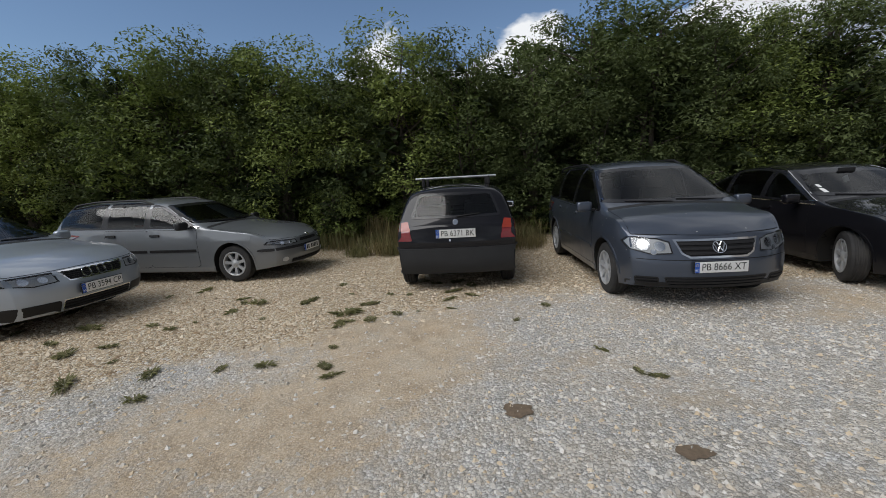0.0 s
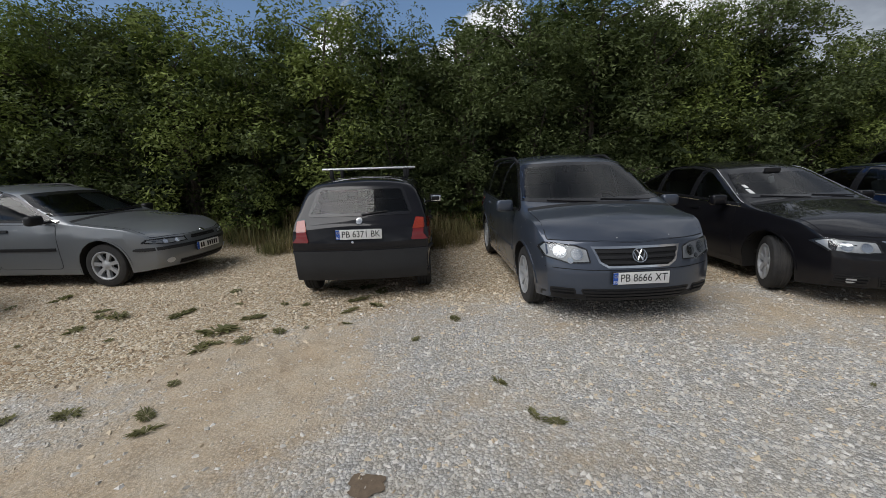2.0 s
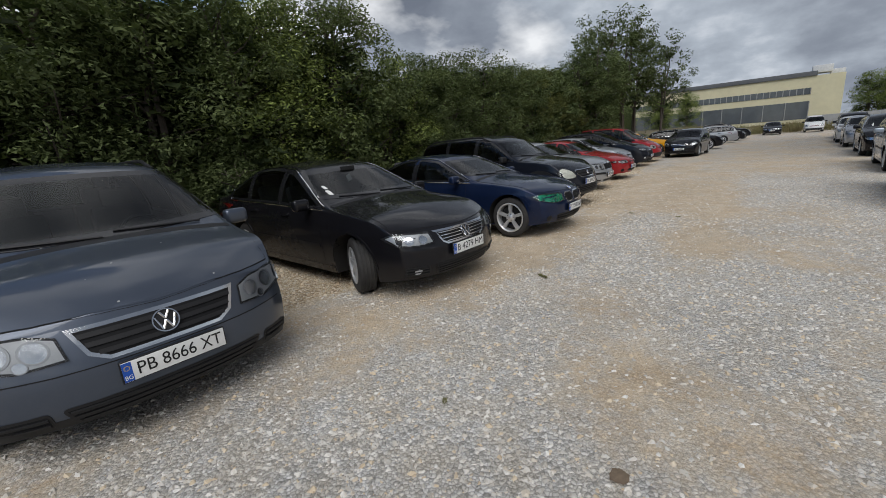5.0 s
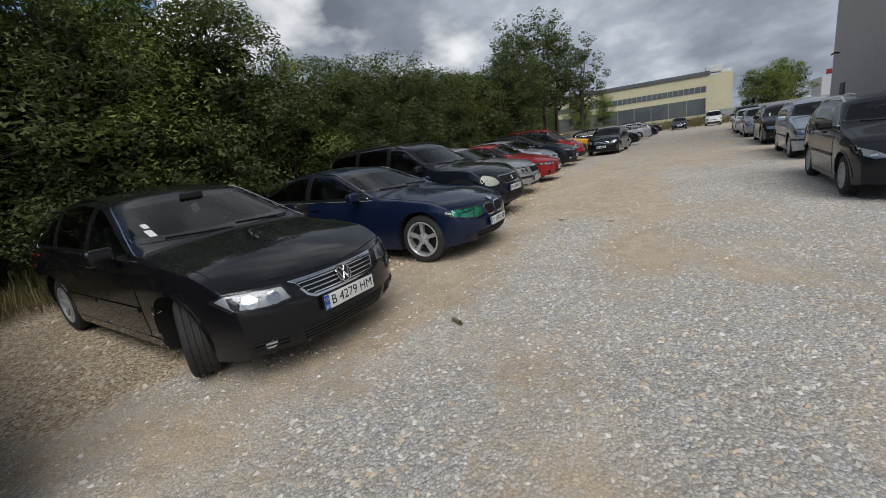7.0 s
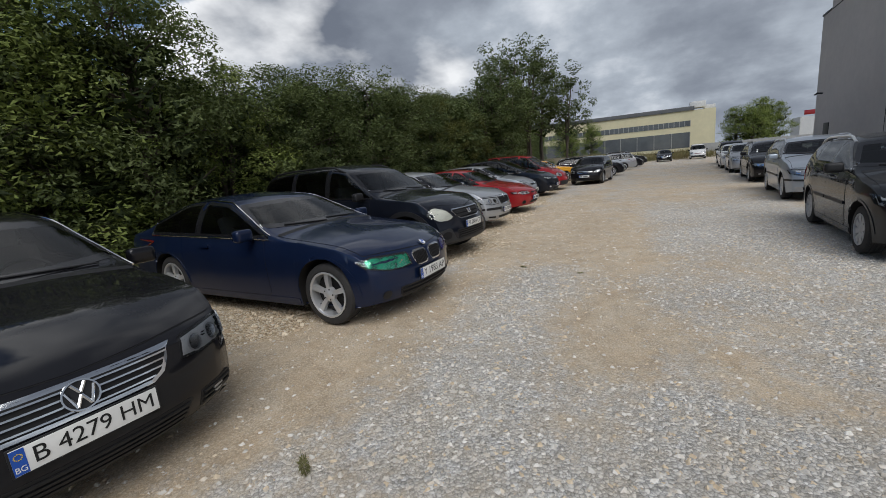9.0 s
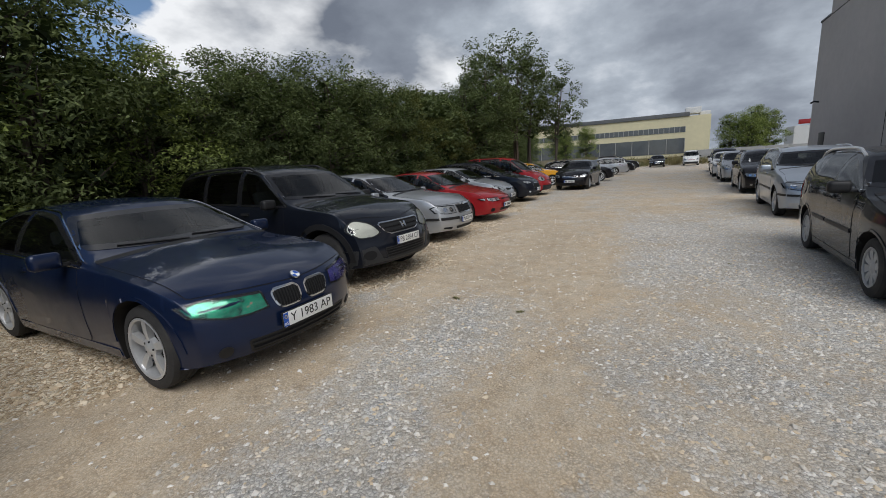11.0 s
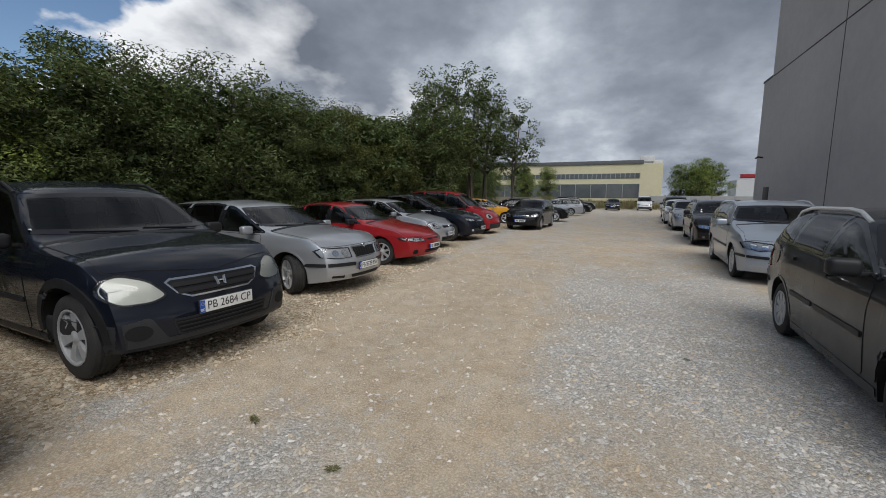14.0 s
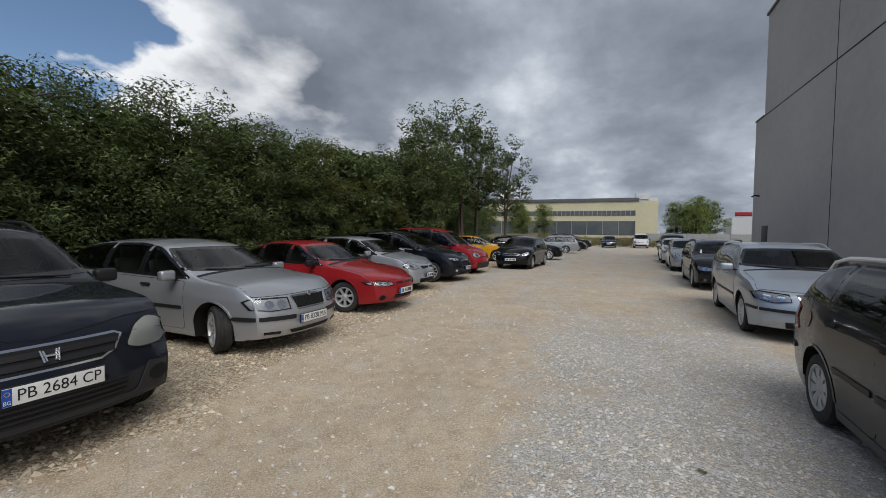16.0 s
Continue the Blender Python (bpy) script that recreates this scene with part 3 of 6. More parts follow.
        for side in ("left", "right"):
            d = lip(poly, side, "front_door" if i == 0 else "rear_door")
            hx, hz = x0 + 0.16, belt(x0) - 0.09
            if i == 1 and x0 < ax_r + Ra:
                hx = max(x0, ax_r + Ra * 0.35) + 0.14
            part("door_handle", patch(tree, rect(hx - 0.09, hz - 0.018, hx + 0.09, hz + 0.018, 0.012), side, 0.028, 0.3, 0.02), P.get("handle", paint_mat), d)
        if P.get("strip"):
            sz = P["strip"][0]
            for side in ("left", "right"):
                part("side_moulding", patch(tree, rect(x0 + 0.03, sz - 0.022, x1d - 0.03, sz + 0.022, 0.008), side, 0.014, 0.2, 0.014), P["strip"][1], root)
    tops = [max(v for _, v in g["poly"]) for g in P.get("grilles", ()) if max(v for _, v in g["poly"]) > 0.5]
    lamp_top = max([v for hl in P.get("lamps", ()) for _, v in hl["poly"]] + [0.6]) + 0.012
    shut = max(tops) + 0.012 if tops else lamp_top
    bw0 = half(x_c) - 0.10
    bw1 = max([u for hl in P.get("lamps", ()) for u, _ in hl["poly"]] + [0.6]) - 0.07
    edge = []
    for q in np.linspace(-1, 1, 13):
        loc, _, _, _ = tree.ray_cast(Vector((5, q * bw1, shut + (lamp_top - shut) * min(1.0, abs(q) * 1.5))), Vector((-1, 0, 0)))
        edge.append((loc.x - 0.012 if loc else L / 2 - 0.3, q * bw1))
    xe = edge[0][0]
    bonnet = rounded(ccw([(x_c + 0.01, -bw0), (xe - 0.30, -bw0 * 0.975)] + edge + [(xe - 0.30, bw0 * 0.975), (x_c + 0.01, bw0)]), 0.02, 2)
    lip(bonnet, "top", "bonnet")
    part("cowl_panel", patch(tree, rect(x_c - 0.01, -bw0, x_c + 0.055, bw0, 0.02), "top", 0.006, 0.15, 0.004), PLASTIC, root)
    # wipers
    for y0, y1 in ((0.05, 0.62), (-0.55, -0.02)):
        pts = []
        for t in np.linspace(0, 1, 5):
            yy = y0 + (y1 - y0) * t
            loc, nor, _, _ = tree.ray_cast(Vector((5, yy, z_cowl + 0.012 + 0.025 * (1 - t))), Vector((-1, 0, 0)))
            if loc:
                pts.append(loc + nor * 0.012)
        if len(pts) > 2:
            part("wiper", tube(pts, 0.007, 5), PLASTIC, root)
    # sills
    for side in ("left", "right"):
        part("sill", patch(tree, rect(ax_r + Ra + 0.02, gc + 0.02, ax_f - Ra - 0.02, gc + 0.085, 0.01), side, 0.006, 0.3, 0.006), P.get("sill", lower_mat), root)
        # arch lips
        if P.get("cladding"):
            for c in (ax_f, ax_r):
                a0, a1 = 0.02, math.pi - 0.02
                ring = [(c + (Ra + 0.075) * math.cos(t), R + (Ra + 0.075) * math.sin(t)) for t in np.linspace(a0, a1, 14)]
                ring += [(c + (Ra + 0.002) * math.cos(t), R + (Ra + 0.002) * math.sin(t)) for t in np.linspace(a1, a0, 14)]
                part("arch_cladding", patch(tree, ring, side, 0.016, 0.12, 0.016), P["cladding"], root)
        else:
            for c in (ax_f, ax_r):
                a0, a1 = 0.02, math.pi - 0.02
                ring = [(c + (Ra + 0.028) * math.cos(t), R + (Ra + 0.028) * math.sin(t)) for t in np.linspace(a0, a1, 14)]
                ring += [(c + (Ra + 0.002) * math.cos(t), R + (Ra + 0.002) * math.sin(t)) for t in np.linspace(a1, a0, 14)]
                part("arch_lip", patch(tree, ring, side, 0.007, 0.2, 0.007), paint_mat, root)

    # face
    for f in P.get("face", ()):
        nm, poly, mat, lift_by = f[:4]
        both = len(f) > 4 and f[4] == "both"
        border = f[5] if len(f) > 5 else 0.0
        for pl in ([poly, mirror(poly)] if both else [poly]):
            part(nm, patch(tree, pl, "front", lift_by, 0.06 if not coarse else 0.12, 0.012, border), mat, root)
    for hl in P.get("lamps", ()):
        poly, bowls = hl["poly"], hl.get("bowls", ())
        for m in (1, -1):
            base = hl.get("mat" if m == -1 else "mat_left", hl.get("mat", REFLECT))
            pl = poly if m == 1 else mirror(poly)
            lamp = part("headlight", patch(tree, pl, "front", 0.003, 0.05, 0.006, 0.012), [base, PLASTIC], root, hl.get("label", ""))
            for by, bz, br in bowls:
                part("reflector", patch(tree, oval(by * m, bz, br), "front", 0.007, 0.3, 0.004, br * 0.16), [CHROME, CAP_SILVER], lamp)
            if hl.get("cover", True):
                part("lens", patch(tree, pl, "front", 0.014, 0.05, 0.01), LENS, lamp)
    for gr in P.get("grilles", ()):
        poly = ccw(gr["poly"])
        g = part("grille", patch(tree, poly, "front", 0.004, 0.08, 0.006, gr.get("frame", 0.014)), [gr.get("fill", GAP), gr.get("rim", CHROME)], root)
        us, vs = [p[0] for p in poly], [p[1] for p in poly]
        n = gr.get("bars", 4)
        ins = shrunk(poly, gr.get("frame", 0.014))
        for k in range(1, n + 1):
            if gr.get("upright"):
                u = min(us) + (max(us) - min(us)) * k / (n + 1)
                span = [v for v in np.linspace(min(vs), max(vs), 40) if inside((u, v), ins)]
                pl = rect(u - 0.004, span[0], u + 0.004, span[-1]) if span else None
            else:
                v = min(vs) + (max(vs) - min(vs)) * k / (n + 1)
                span = [u for u in np.linspace(min(us), max(us), 80) if inside((u, v), ins)]
                t = gr.get("bar_h", 0.006)
                pl = rect(span[0], v - t, span[-1], v + t) if span else None
            if pl:
                part("grille_bar", patch(tree, pl, "front", 0.014, 0.08, 0.01), gr.get("bar_mat", PLASTIC), g)
    if P.get("badge"):
        z, r, kind = P["badge"]
        loc, nor, _, _ = tree.ray_cast(Vector((5, 0, z)), Vector((-1, 0, 0)))
        b = new("badge")
        b.parent = root
        b.matrix_basis = Matrix.Translation(loc + nor * 0.016) @ nor.to_track_quat("Y", "Z").to_matrix().to_4x4()
        if kind == "roundel":
            bm2 = lathe([(r * 0.86, 0.0), (r * 0.9, 0.012), (r, 0.012), (r * 1.02, 0.0)], 28)
            bmesh.ops.recalc_face_normals(bm2, faces=bm2.faces)
            part("badge_ring", bm2, CHROME, b)
            bm2 = lathe([(0.0005, 0.004), (r * 0.88, 0.004)], 24)
            part("badge_disc", bm2, PLASTIC, b)
            for a0, b0 in (((-0.74, 0.42), (-0.36, -0.72)), ((-0.36, -0.72), (0, 0.02)), ((0, 0.02), (0.36, -0.72)), ((0.36, -0.72), (0.74, 0.42)), ((-0.36, 0.76), (0, 0.16)), ((0.36, 0.76), (0, 0.16))):
                part("badge_bar", tube([(a0[0] * r, 0.009, a0[1] * r), (b0[0] * r, 0.009, b0[1] * r)], r * 0.105, 6), CHROME, b)
        elif kind == "rings":
            for k in range(4):
                bm2 = lathe([(r * 0.8, 0.0), (r * 0.85, 0.01), (r * 0.97, 0.01), (r, 0.0)], 22)
                bmesh.ops.recalc_face_normals(bm2, faces=bm2.faces)
                ring = part("badge_ring", bm2, CHROME, b)
                ring.location = ((k - 1.5) * r * 1.45, 0, 0)
        elif kind == "quarters":
            bm2 = lathe([(r * 0.8, 0.004), (r * 0.84, 0.01), (r, 0.008), (r * 1.02, 0.0)], 28)
            bmesh.ops.recalc_face_normals(bm2, faces=bm2.faces)
            part("badge_ring", bm2, CHROME, b)
            for q in range(4):
                bm2 = bmesh.new()
                c0 = bm2.verts.new((0, 0.006, 0))
                arc = [bm2.verts.new((r * 0.82 * math.cos(q * math.pi / 2 + k * math.pi / 12), 0.006, r * 0.82 * math.sin(q * math.pi / 2 + k * math.pi / 12))) for k in range(7)]
                for u, v in zip(arc, arc[1:]):
                    bm2.faces.new((c0, u, v))
                part("badge_quarter", bm2, PLATE_BLUE if q % 2 else PLATE_WHITE, b)
        elif kind == "frame":
            for a0, b0 in (((-0.8, 0.7), (-0.6, -0.7)), ((0.8, 0.7), (0.6, -0.7)), ((-0.55, 0.6), (-0.35, -0.6)), ((0.55, 0.6), (0.35, -0.6)), ((-0.45, 0), (0.45, 0))):
                part("badge_bar", tube([(a0[0] * r, 0.006, a0[1] * r), (b0[0] * r, 0.006, b0[1] * r)], r * 0.13, 6), CHROME, b)
        else:
            bm2 = lathe([(0.0005, 0.008), (r * 0.9, 0.006), (r, 0.0)], 24)
            bmesh.ops.recalc_face_normals(bm2, faces=bm2.faces)
            part("badge_disc", bm2, P.get("badge_mat", CHROME), b)
    if plate is not None:
        z = P.get("plate_z", 0.45)
        loc, nor, _, _ = tree.ray_cast(Vector((5, 0, z)), Vector((-1, 0, 0)))
        number_plate(root, plate, (loc.x + 0.028, 0, z), 90)
    if P.get("rear_plate") is not None:
        z = P.get("rear_plate_z", 0.75)
        loc, nor, _, _ = tree.ray_cast(Vector((-5, 0, z)), Vector((1, 0, 0)))
        number_plate(root, P["rear_plate"], (loc.x - 0.022, 0, z), -90)
    # tail
    for nm, poly, mat, lift_by, both in P.get("rear", ()):
        for pl in ([poly, mirror(poly)] if both else [poly]):
            part(nm, patch(tree, pl, "rear", lift_by, 0.07, 0.012), mat, root)
    if P.get("tail_lamps", True) is True:
        z0 = belt(-L / 2) - 0.26
        for m in (1, -1):
            pl = rect(m * (hw - 0.22), z0, m * (hw - 0.02), z0 + 0.2, 0.03)
            part("tail_light", patch(tree, pl, "rear", 0.008, 0.1, 0.01), LAMP_RED, root)

    # mirrors
    xm = x_c - 0.30
    zm = belt(xm) + 0.08
    for m in (1, -1):
        bm2 = bmesh.new()
        ym = half(xm)
        add_box(bm2, (xm, m * (ym + 0.10), zm), (0.11, 0.20, 0.135), 0.048, seg=4)
        mir = part("wing_mirror", bm2, P.get("mirror", paint_mat), root)
        part("mirror_arm", box((xm, m * (ym - 0.01), zm - 0.045), (0.05, 0.1, 0.03), 0.008), PLASTIC, mir)
        part("mirror_glass", box((xm - 0.052, m * (ym + 0.105), zm), (0.004, 0.165, 0.10), 0.002), CHROME, mir)
    # roof rails
    if P.get("rails"):
        d0, d1, mat = P["rails"]
        x0, x1 = L / 2 - d1, L / 2 - d0
        for m in (1, -1):
            pts = []
            for t in np.linspace(0, 1, 9):
                x = x0 + (x1 - x0) * t
                y = m * (half(x) - tumble * max(0, top(x) - cr - belt(x)) - 0.08)
                loc, nor, _, _ = tree.ray_cast(Vector((x, y, 4)), Vector((0, 0, -1)))
                hgt = 0.055 * min(1.0, math.sin(math.pi * t) * 4) - 0.004
                pts.append(loc + Vector((0, 0, hgt)))
            part("roof_rail", tube(pts, 0.018, 7), mat, root)
    # interior
    interior(root, P, L, hw, belt, x_c, x_h, pillars)
    # wheels
    steer = P.get("steer", 0)
    st = dict(P["wheel"], facets=22) if coarse else P["wheel"]
    tw = P.get("tyre_w", 0.2)
    for nm, x, sgn, a in (("wheel", ax_f, 1, steer), ("wheel", ax_f, -1, steer), ("wheel", ax_r, 1, 0), ("wheel", ax_r, -1, 0)):
        make_wheel(root, R, tw, st, sgn, a, (x, sgn * (hw - tw / 2 - 0.025), R))
    return root


def interior(root, P, L, hw, belt, x_c, x_h, pillars):
    """Floor, dashboard, steering wheel and seats behind the glass."""
    seat_mat = P.get("seat", SEAT)
    x_end = min(pillars) if len(pillars) else -L / 3
    part("cabin_floor", box(((x_c + x_end) / 2, 0, 0.36), (abs(x_c - x_end) + 0.2, hw * 1.6, 0.05)), UNDER, root)
    part("dashboard", box((x_c - 0.36, 0, belt(0) - 0.14), (0.42, hw * 1.62, 0.24), 0.06), PLASTIC, root)
    x_s = x_h - 0.30
    for row, xx in enumerate((x_s, x_s - 0.85)):
        if xx - 0.3 < x_end:
            break
        for m in (1, -1):
            y = m * hw * 0.42
            bm = bmesh.new()
            tilt = Euler((0, radians(-16), 0)).to_matrix()
            add_box(bm, (xx - 0.08, y, belt(0) - 0.08), (0.14, 0.46, 0.62), 0.05, tilt)
            add_box(bm, (xx + 0.22, y, belt(0) - 0.40), (0.48, 0.48, 0.16), 0.05)
            seat = part("seat", bm, seat_mat, root)
            part("headrest", box((xx - 0.19, y, belt(0) + 0.30), (0.09, 0.26, 0.17), 0.04), seat_mat, seat)
    bm = bmesh.new()
    n = 20
    rot = Euler((0, radians(62), 0)).to_matrix()
    c = Vector((x_c - 0.66, hw * 0.42, belt(0) - 0.02))
    pts = [c + rot @ Vector((0.185 * math.cos(k * math.tau / n), 0.185 * math.sin(k * math.tau / n), 0)) for k in range(n + 1)]
    add_tube(bm, pts, 0.014, 6)
    part("steering_wheel", bm, PLASTIC, root)


# ---- the cars' measures ----
GREY = paint("paint_anthracite", (0.066, 0.080, 0.108), 0.6, 0.2, flecks=True)
BLACK = paint("paint_black", (0.006, 0.006, 0.008), 0.0, 0.05, 0.35, coat_ior=1.38)
NAVY = paint("paint_navy", (0.006, 0.014, 0.044), 0.3, 0.06, 0.3, coat_ior=1.40)
NIGHT = paint("paint_black_blue", (0.006, 0.008, 0.014), 0.1, 0.06, 0.35, coat_ior=1.38)
SILVER = paint("paint_silver", (0.40, 0.415, 0.435), 0.6, 0.2)
SILVER_BLUE = paint("paint_silver_blue", (0.36, 0.40, 0.45), 0.55, 0.25)
SAGE = paint("paint_silver_grey", (0.20, 0.215, 0.23), 0.5, 0.25)
RED = paint("paint_red", (0.27, 0.013, 0.017), 0.0, 0.10, 0.3)
YELLOW = paint("paint_yellow", (0.62, 0.30, 0.01), 0.0, 0.10, 0.3)
WHITE = paint("paint_white", (0.62, 0.62, 0.61), 0.0, 0.15, 0.35)
DARKGREY = paint("paint_dark_grey", (0.016, 0.018, 0.021), 0.2, 0.04, 0.4, coat_ior=1.28)

touran = dict(
    L=4.40, W=1.80, H=1.63, R=0.316, fo=0.82, wb=2.68, paint=GREY, wheel=MULTI7, lower=GREY, gc=0.19, belt=(0.93, 1.04),
    top=[(0, 0.80), (0.08, 0.85), (0.45, 0.965), (0.88, 1.04), (1.0, 1.08), (1.86, 1.575), (2.4, 1.63), (3.4, 1.62), (4.08, 1.56), (4.33, 1.12), (4.40, 0.98)],
    screen=(0.96, 1.06, 1.86, 1.575), pillars=(1.15, 2.28, 3.25, 4.12), tumble=0.30, rails=(2.05, 4.1, PLASTIC), glass_rear=GLASS_DARK,
    rear_glass=(1.12, 1.5, 0.62, 0.52), handle=GREY, plate_z=0.47, strip=(0.52, GREY),
    lamps=[dict(poly=[(0.43, 0.60), (0.62, 0.59), (0.80, 0.64), (0.84, 0.72), (0.80, 0.77), (0.55, 0.755), (0.45, 0.72)], bowls=[(0.54, 0.675, 0.058), (0.68, 0.69, 0.066), (0.60, 0.62, 0.03)])],
    grilles=[dict(poly=[(-0.36, 0.60), (-0.28, 0.555), (0.28, 0.555), (0.36, 0.60), (0.42, 0.745), (-0.42, 0.745)], bars=3, bar_h=0.012, frame=0.02),
             dict(poly=rounded([(-0.46, 0.24), (0.46, 0.24), (0.52, 0.36), (-0.52, 0.36)], 0.03), bars=3, rim=PLASTIC, bar_h=0.009),
             dict(poly=rounded([(0.54, 0.26), (0.76, 0.29), (0.77, 0.36), (0.56, 0.36)], 0.02), bars=2, rim=PLASTIC),
             dict(poly=rounded([(-0.54, 0.26), (-0.76, 0.29), (-0.77, 0.36), (-0.56, 0.36)], 0.02), bars=2, rim=PLASTIC)],
    badge=(0.66, 0.068, "roundel"),
    face=[("bumper_gap", [(-0.80, 0.545), (-0.5, 0.535), (0.5, 0.535), (0.80, 0.545), (0.80, 0.551), (0.5, 0.541), (-0.5, 0.541), (-0.80, 0.551)], GAP, 0.003),
          ("lower_lip", rounded([(-0.80, 0.19), (0.80, 0.19), (0.81, 0.30), (-0.81, 0.30)], 0.02), PLASTIC, 0.003)])
passat = dict(
    L=4.70, W=1.746, H=1.46, R=0.312, fo=0.92, wb=2.70, paint=BLACK, wheel=MULTI7, gc=0.17, belt=(0.86, 0.97), steer=-24,
    top=[(0, 0.68), (0.12, 0.76), (0.6, 0.88), (1.25, 0.97), (1.38, 1.0), (2.18, 1.40), (2.7, 1.46), (3.3, 1.44), (4.08, 1.13), (4.22, 1.06), (4.6, 1.04), (4.70, 0.97)],
    screen=(1.34, 0.985, 2.18, 1.40), pillars=(1.48, 2.42, 3.3, 3.96), tumble=0.42, handle=BLACK, plate_z=0.47, strip=(0.50, BLACK),
    rear_glass=(1.14, 1.38, 0.55, 0.48),
    lamps=[dict(poly=[(0.44, 0.575), (0.60, 0.56), (0.78, 0.58), (0.83, 0.66), (0.79, 0.70), (0.47, 0.68)], bowls=[(0.55, 0.62, 0.048), (0.68, 0.625, 0.05)])],
    grilles=[dict(poly=[(-0.34, 0.56), (-0.28, 0.53), (0.28, 0.53), (0.34, 0.56), (0.42, 0.685), (-0.42, 0.685)], bars=4, bar_h=0.004, frame=0.018, bar_mat=CHROME),
             dict(poly=rounded([(-0.40, 0.22), (0.40, 0.22), (0.46, 0.35), (-0.46, 0.35)], 0.03), bars=4, rim=PLASTIC, bar_h=0.007),
             dict(poly=rounded([(0.50, 0.24), (0.74, 0.27), (0.75, 0.36), (0.51, 0.35)], 0.02), bars=3, rim=PLASTIC),
             dict(poly=rounded([(-0.50, 0.24), (-0.74, 0.27), (-0.75, 0.36), (-0.51, 0.35)], 0.02), bars=3, rim=PLASTIC)],
    badge=(0.615, 0.07, "roundel"), ornament=True, chrome_dlo=True, stickers=[(-0.62, 1.05, 0.05, 0.05), (-0.60, 1.115, 0.04, 0.035)],
    face=[("fog_light", oval(0.63, 0.305, 0.035, 0.03), REFLECT, 0.012, "both")])
coupe = dict(
    L=4.49, W=1.757, H=1.37, R=0.322, fo=0.73, wb=2.725, paint=NAVY, wheel=STAR5, gc=0.17, belt=(0.83, 0.93), tyre_w=0.225,
    top=[(0, 0.66), (0.10, 0.745), (0.6, 0.85), (1.3, 0.935), (1.44, 0.97), (2.2, 1.32), (2.7, 1.37), (3.15, 1.355), (3.98, 1.07), (4.1, 1.03), (4.4, 1.0), (4.49, 0.94)],
    screen=(1.40, 0.955, 2.2, 1.32), pillars=(1.55, 2.76, 3.78), doors=1, tumble=0.46, handle=NAVY, plate_z=0.42, glass_rear=GLASS_DARK,
    rear_glass=(1.06, 1.30, 0.55, 0.48), chrome_dlo=True,
    lamps=[dict(poly=[(0.32, 0.545), (0.45, 0.53), (0.60, 0.535), (0.78, 0.585), (0.81, 0.66), (0.70, 0.685), (0.34, 0.665)], mat=HOLO, mat_left=HOLO_VIOLET, label="headlight under a shimmering green to violet film")],
    grilles=[dict(poly=rounded([(0.022, 0.54), (0.06, 0.505), (0.22, 0.505), (0.265, 0.545), (0.285, 0.63), (0.25, 0.665), (0.06, 0.665), (0.022, 0.63)], 0.03), bars=9, upright=True, frame=0.016),
             dict(poly=rounded([(-0.022, 0.54), (-0.06, 0.505), (-0.22, 0.505), (-0.265, 0.545), (-0.285, 0.63), (-0.25, 0.665), (-0.06, 0.665), (-0.022, 0.63)], 0.03), bars=9, upright=True, frame=0.016),
             dict(poly=rounded([(-0.46, 0.23), (0.46, 0.23), (0.50, 0.345), (-0.50, 0.345)], 0.03), bars=2, rim=PLASTIC)],
    badge=(0.695, 0.042, "quarters"),
    face=[("fog_light", oval(0.63, 0.30, 0.042), PLASTIC, 0.008, "both"),
          ("front_splitter", rounded([(-0.8, 0.18), (0.8, 0.18), (0.8, 0.205), (-0.8, 0.205)], 0.01), NAVY, 0.014)])
crv = dict(
    L=4.61, W=1.785, H=1.70, R=0.358, fo=0.74, wb=2.62, paint=NIGHT, lower=PLASTIC, wheel=SPOKE6, gc=0.24, bow_f=0.22, tf=0.09, belt=(1.01, 1.10), cladding=PLASTIC, arch=0.07, tyre_w=0.215,
    top=[(0, 0.82), (0.12, 0.92), (0.5, 1.03), (1.2, 1.12), (1.32, 1.15), (1.98, 1.60), (2.5, 1.69), (3.6, 1.67), (4.25, 1.60), (4.45, 1.15), (4.61, 1.02)],
    screen=(1.28, 1.14, 1.98, 1.60), pillars=(1.45, 2.45, 3.35, 4.25), tumble=0.28, rails=(2.1, 4.2, PLASTIC), glass_rear=GLASS_DARK, handle=PLASTIC, mirror=PLASTIC,
    rear_glass=(1.16, 1.5, 0.62, 0.52), plate_z=0.565,
    lamps=[dict(poly=rounded([(0.44, 0.70), (0.56, 0.655), (0.76, 0.655), (0.85, 0.74), (0.83, 0.85), (0.70, 0.89), (0.54, 0.83)], 0.05), mat=LAMP_MILK, cover=True, label="clouded yellowish headlight")],
    grilles=[dict(poly=[(-0.38, 0.70), (-0.28, 0.655), (0.28, 0.655), (0.38, 0.70), (0.45, 0.80), (0.40, 0.825), (-0.40, 0.825), (-0.45, 0.80)], bars=2, bar_h=0.018, frame=0.014),
             dict(poly=rounded([(-0.42, 0.36), (0.42, 0.36), (0.46, 0.50), (-0.46, 0.50)], 0.03), bars=3, rim=PLASTIC)],
    badge=(0.745, 0.062, "frame"),
    face=[("lower_bumper", rounded([(-0.86, 0.27), (0.86, 0.27), (0.87, 0.50), (0.60, 0.55), (0.50, 0.36), (-0.50, 0.36), (-0.60, 0.55), (-0.87, 0.50)], 0.03), PLASTIC_GREY, 0.012),
          ("fog_recess", oval(0.68, 0.44, 0.085, 0.06), GAP, 0.016, "both")],
    strip=(0.60, PLASTIC))
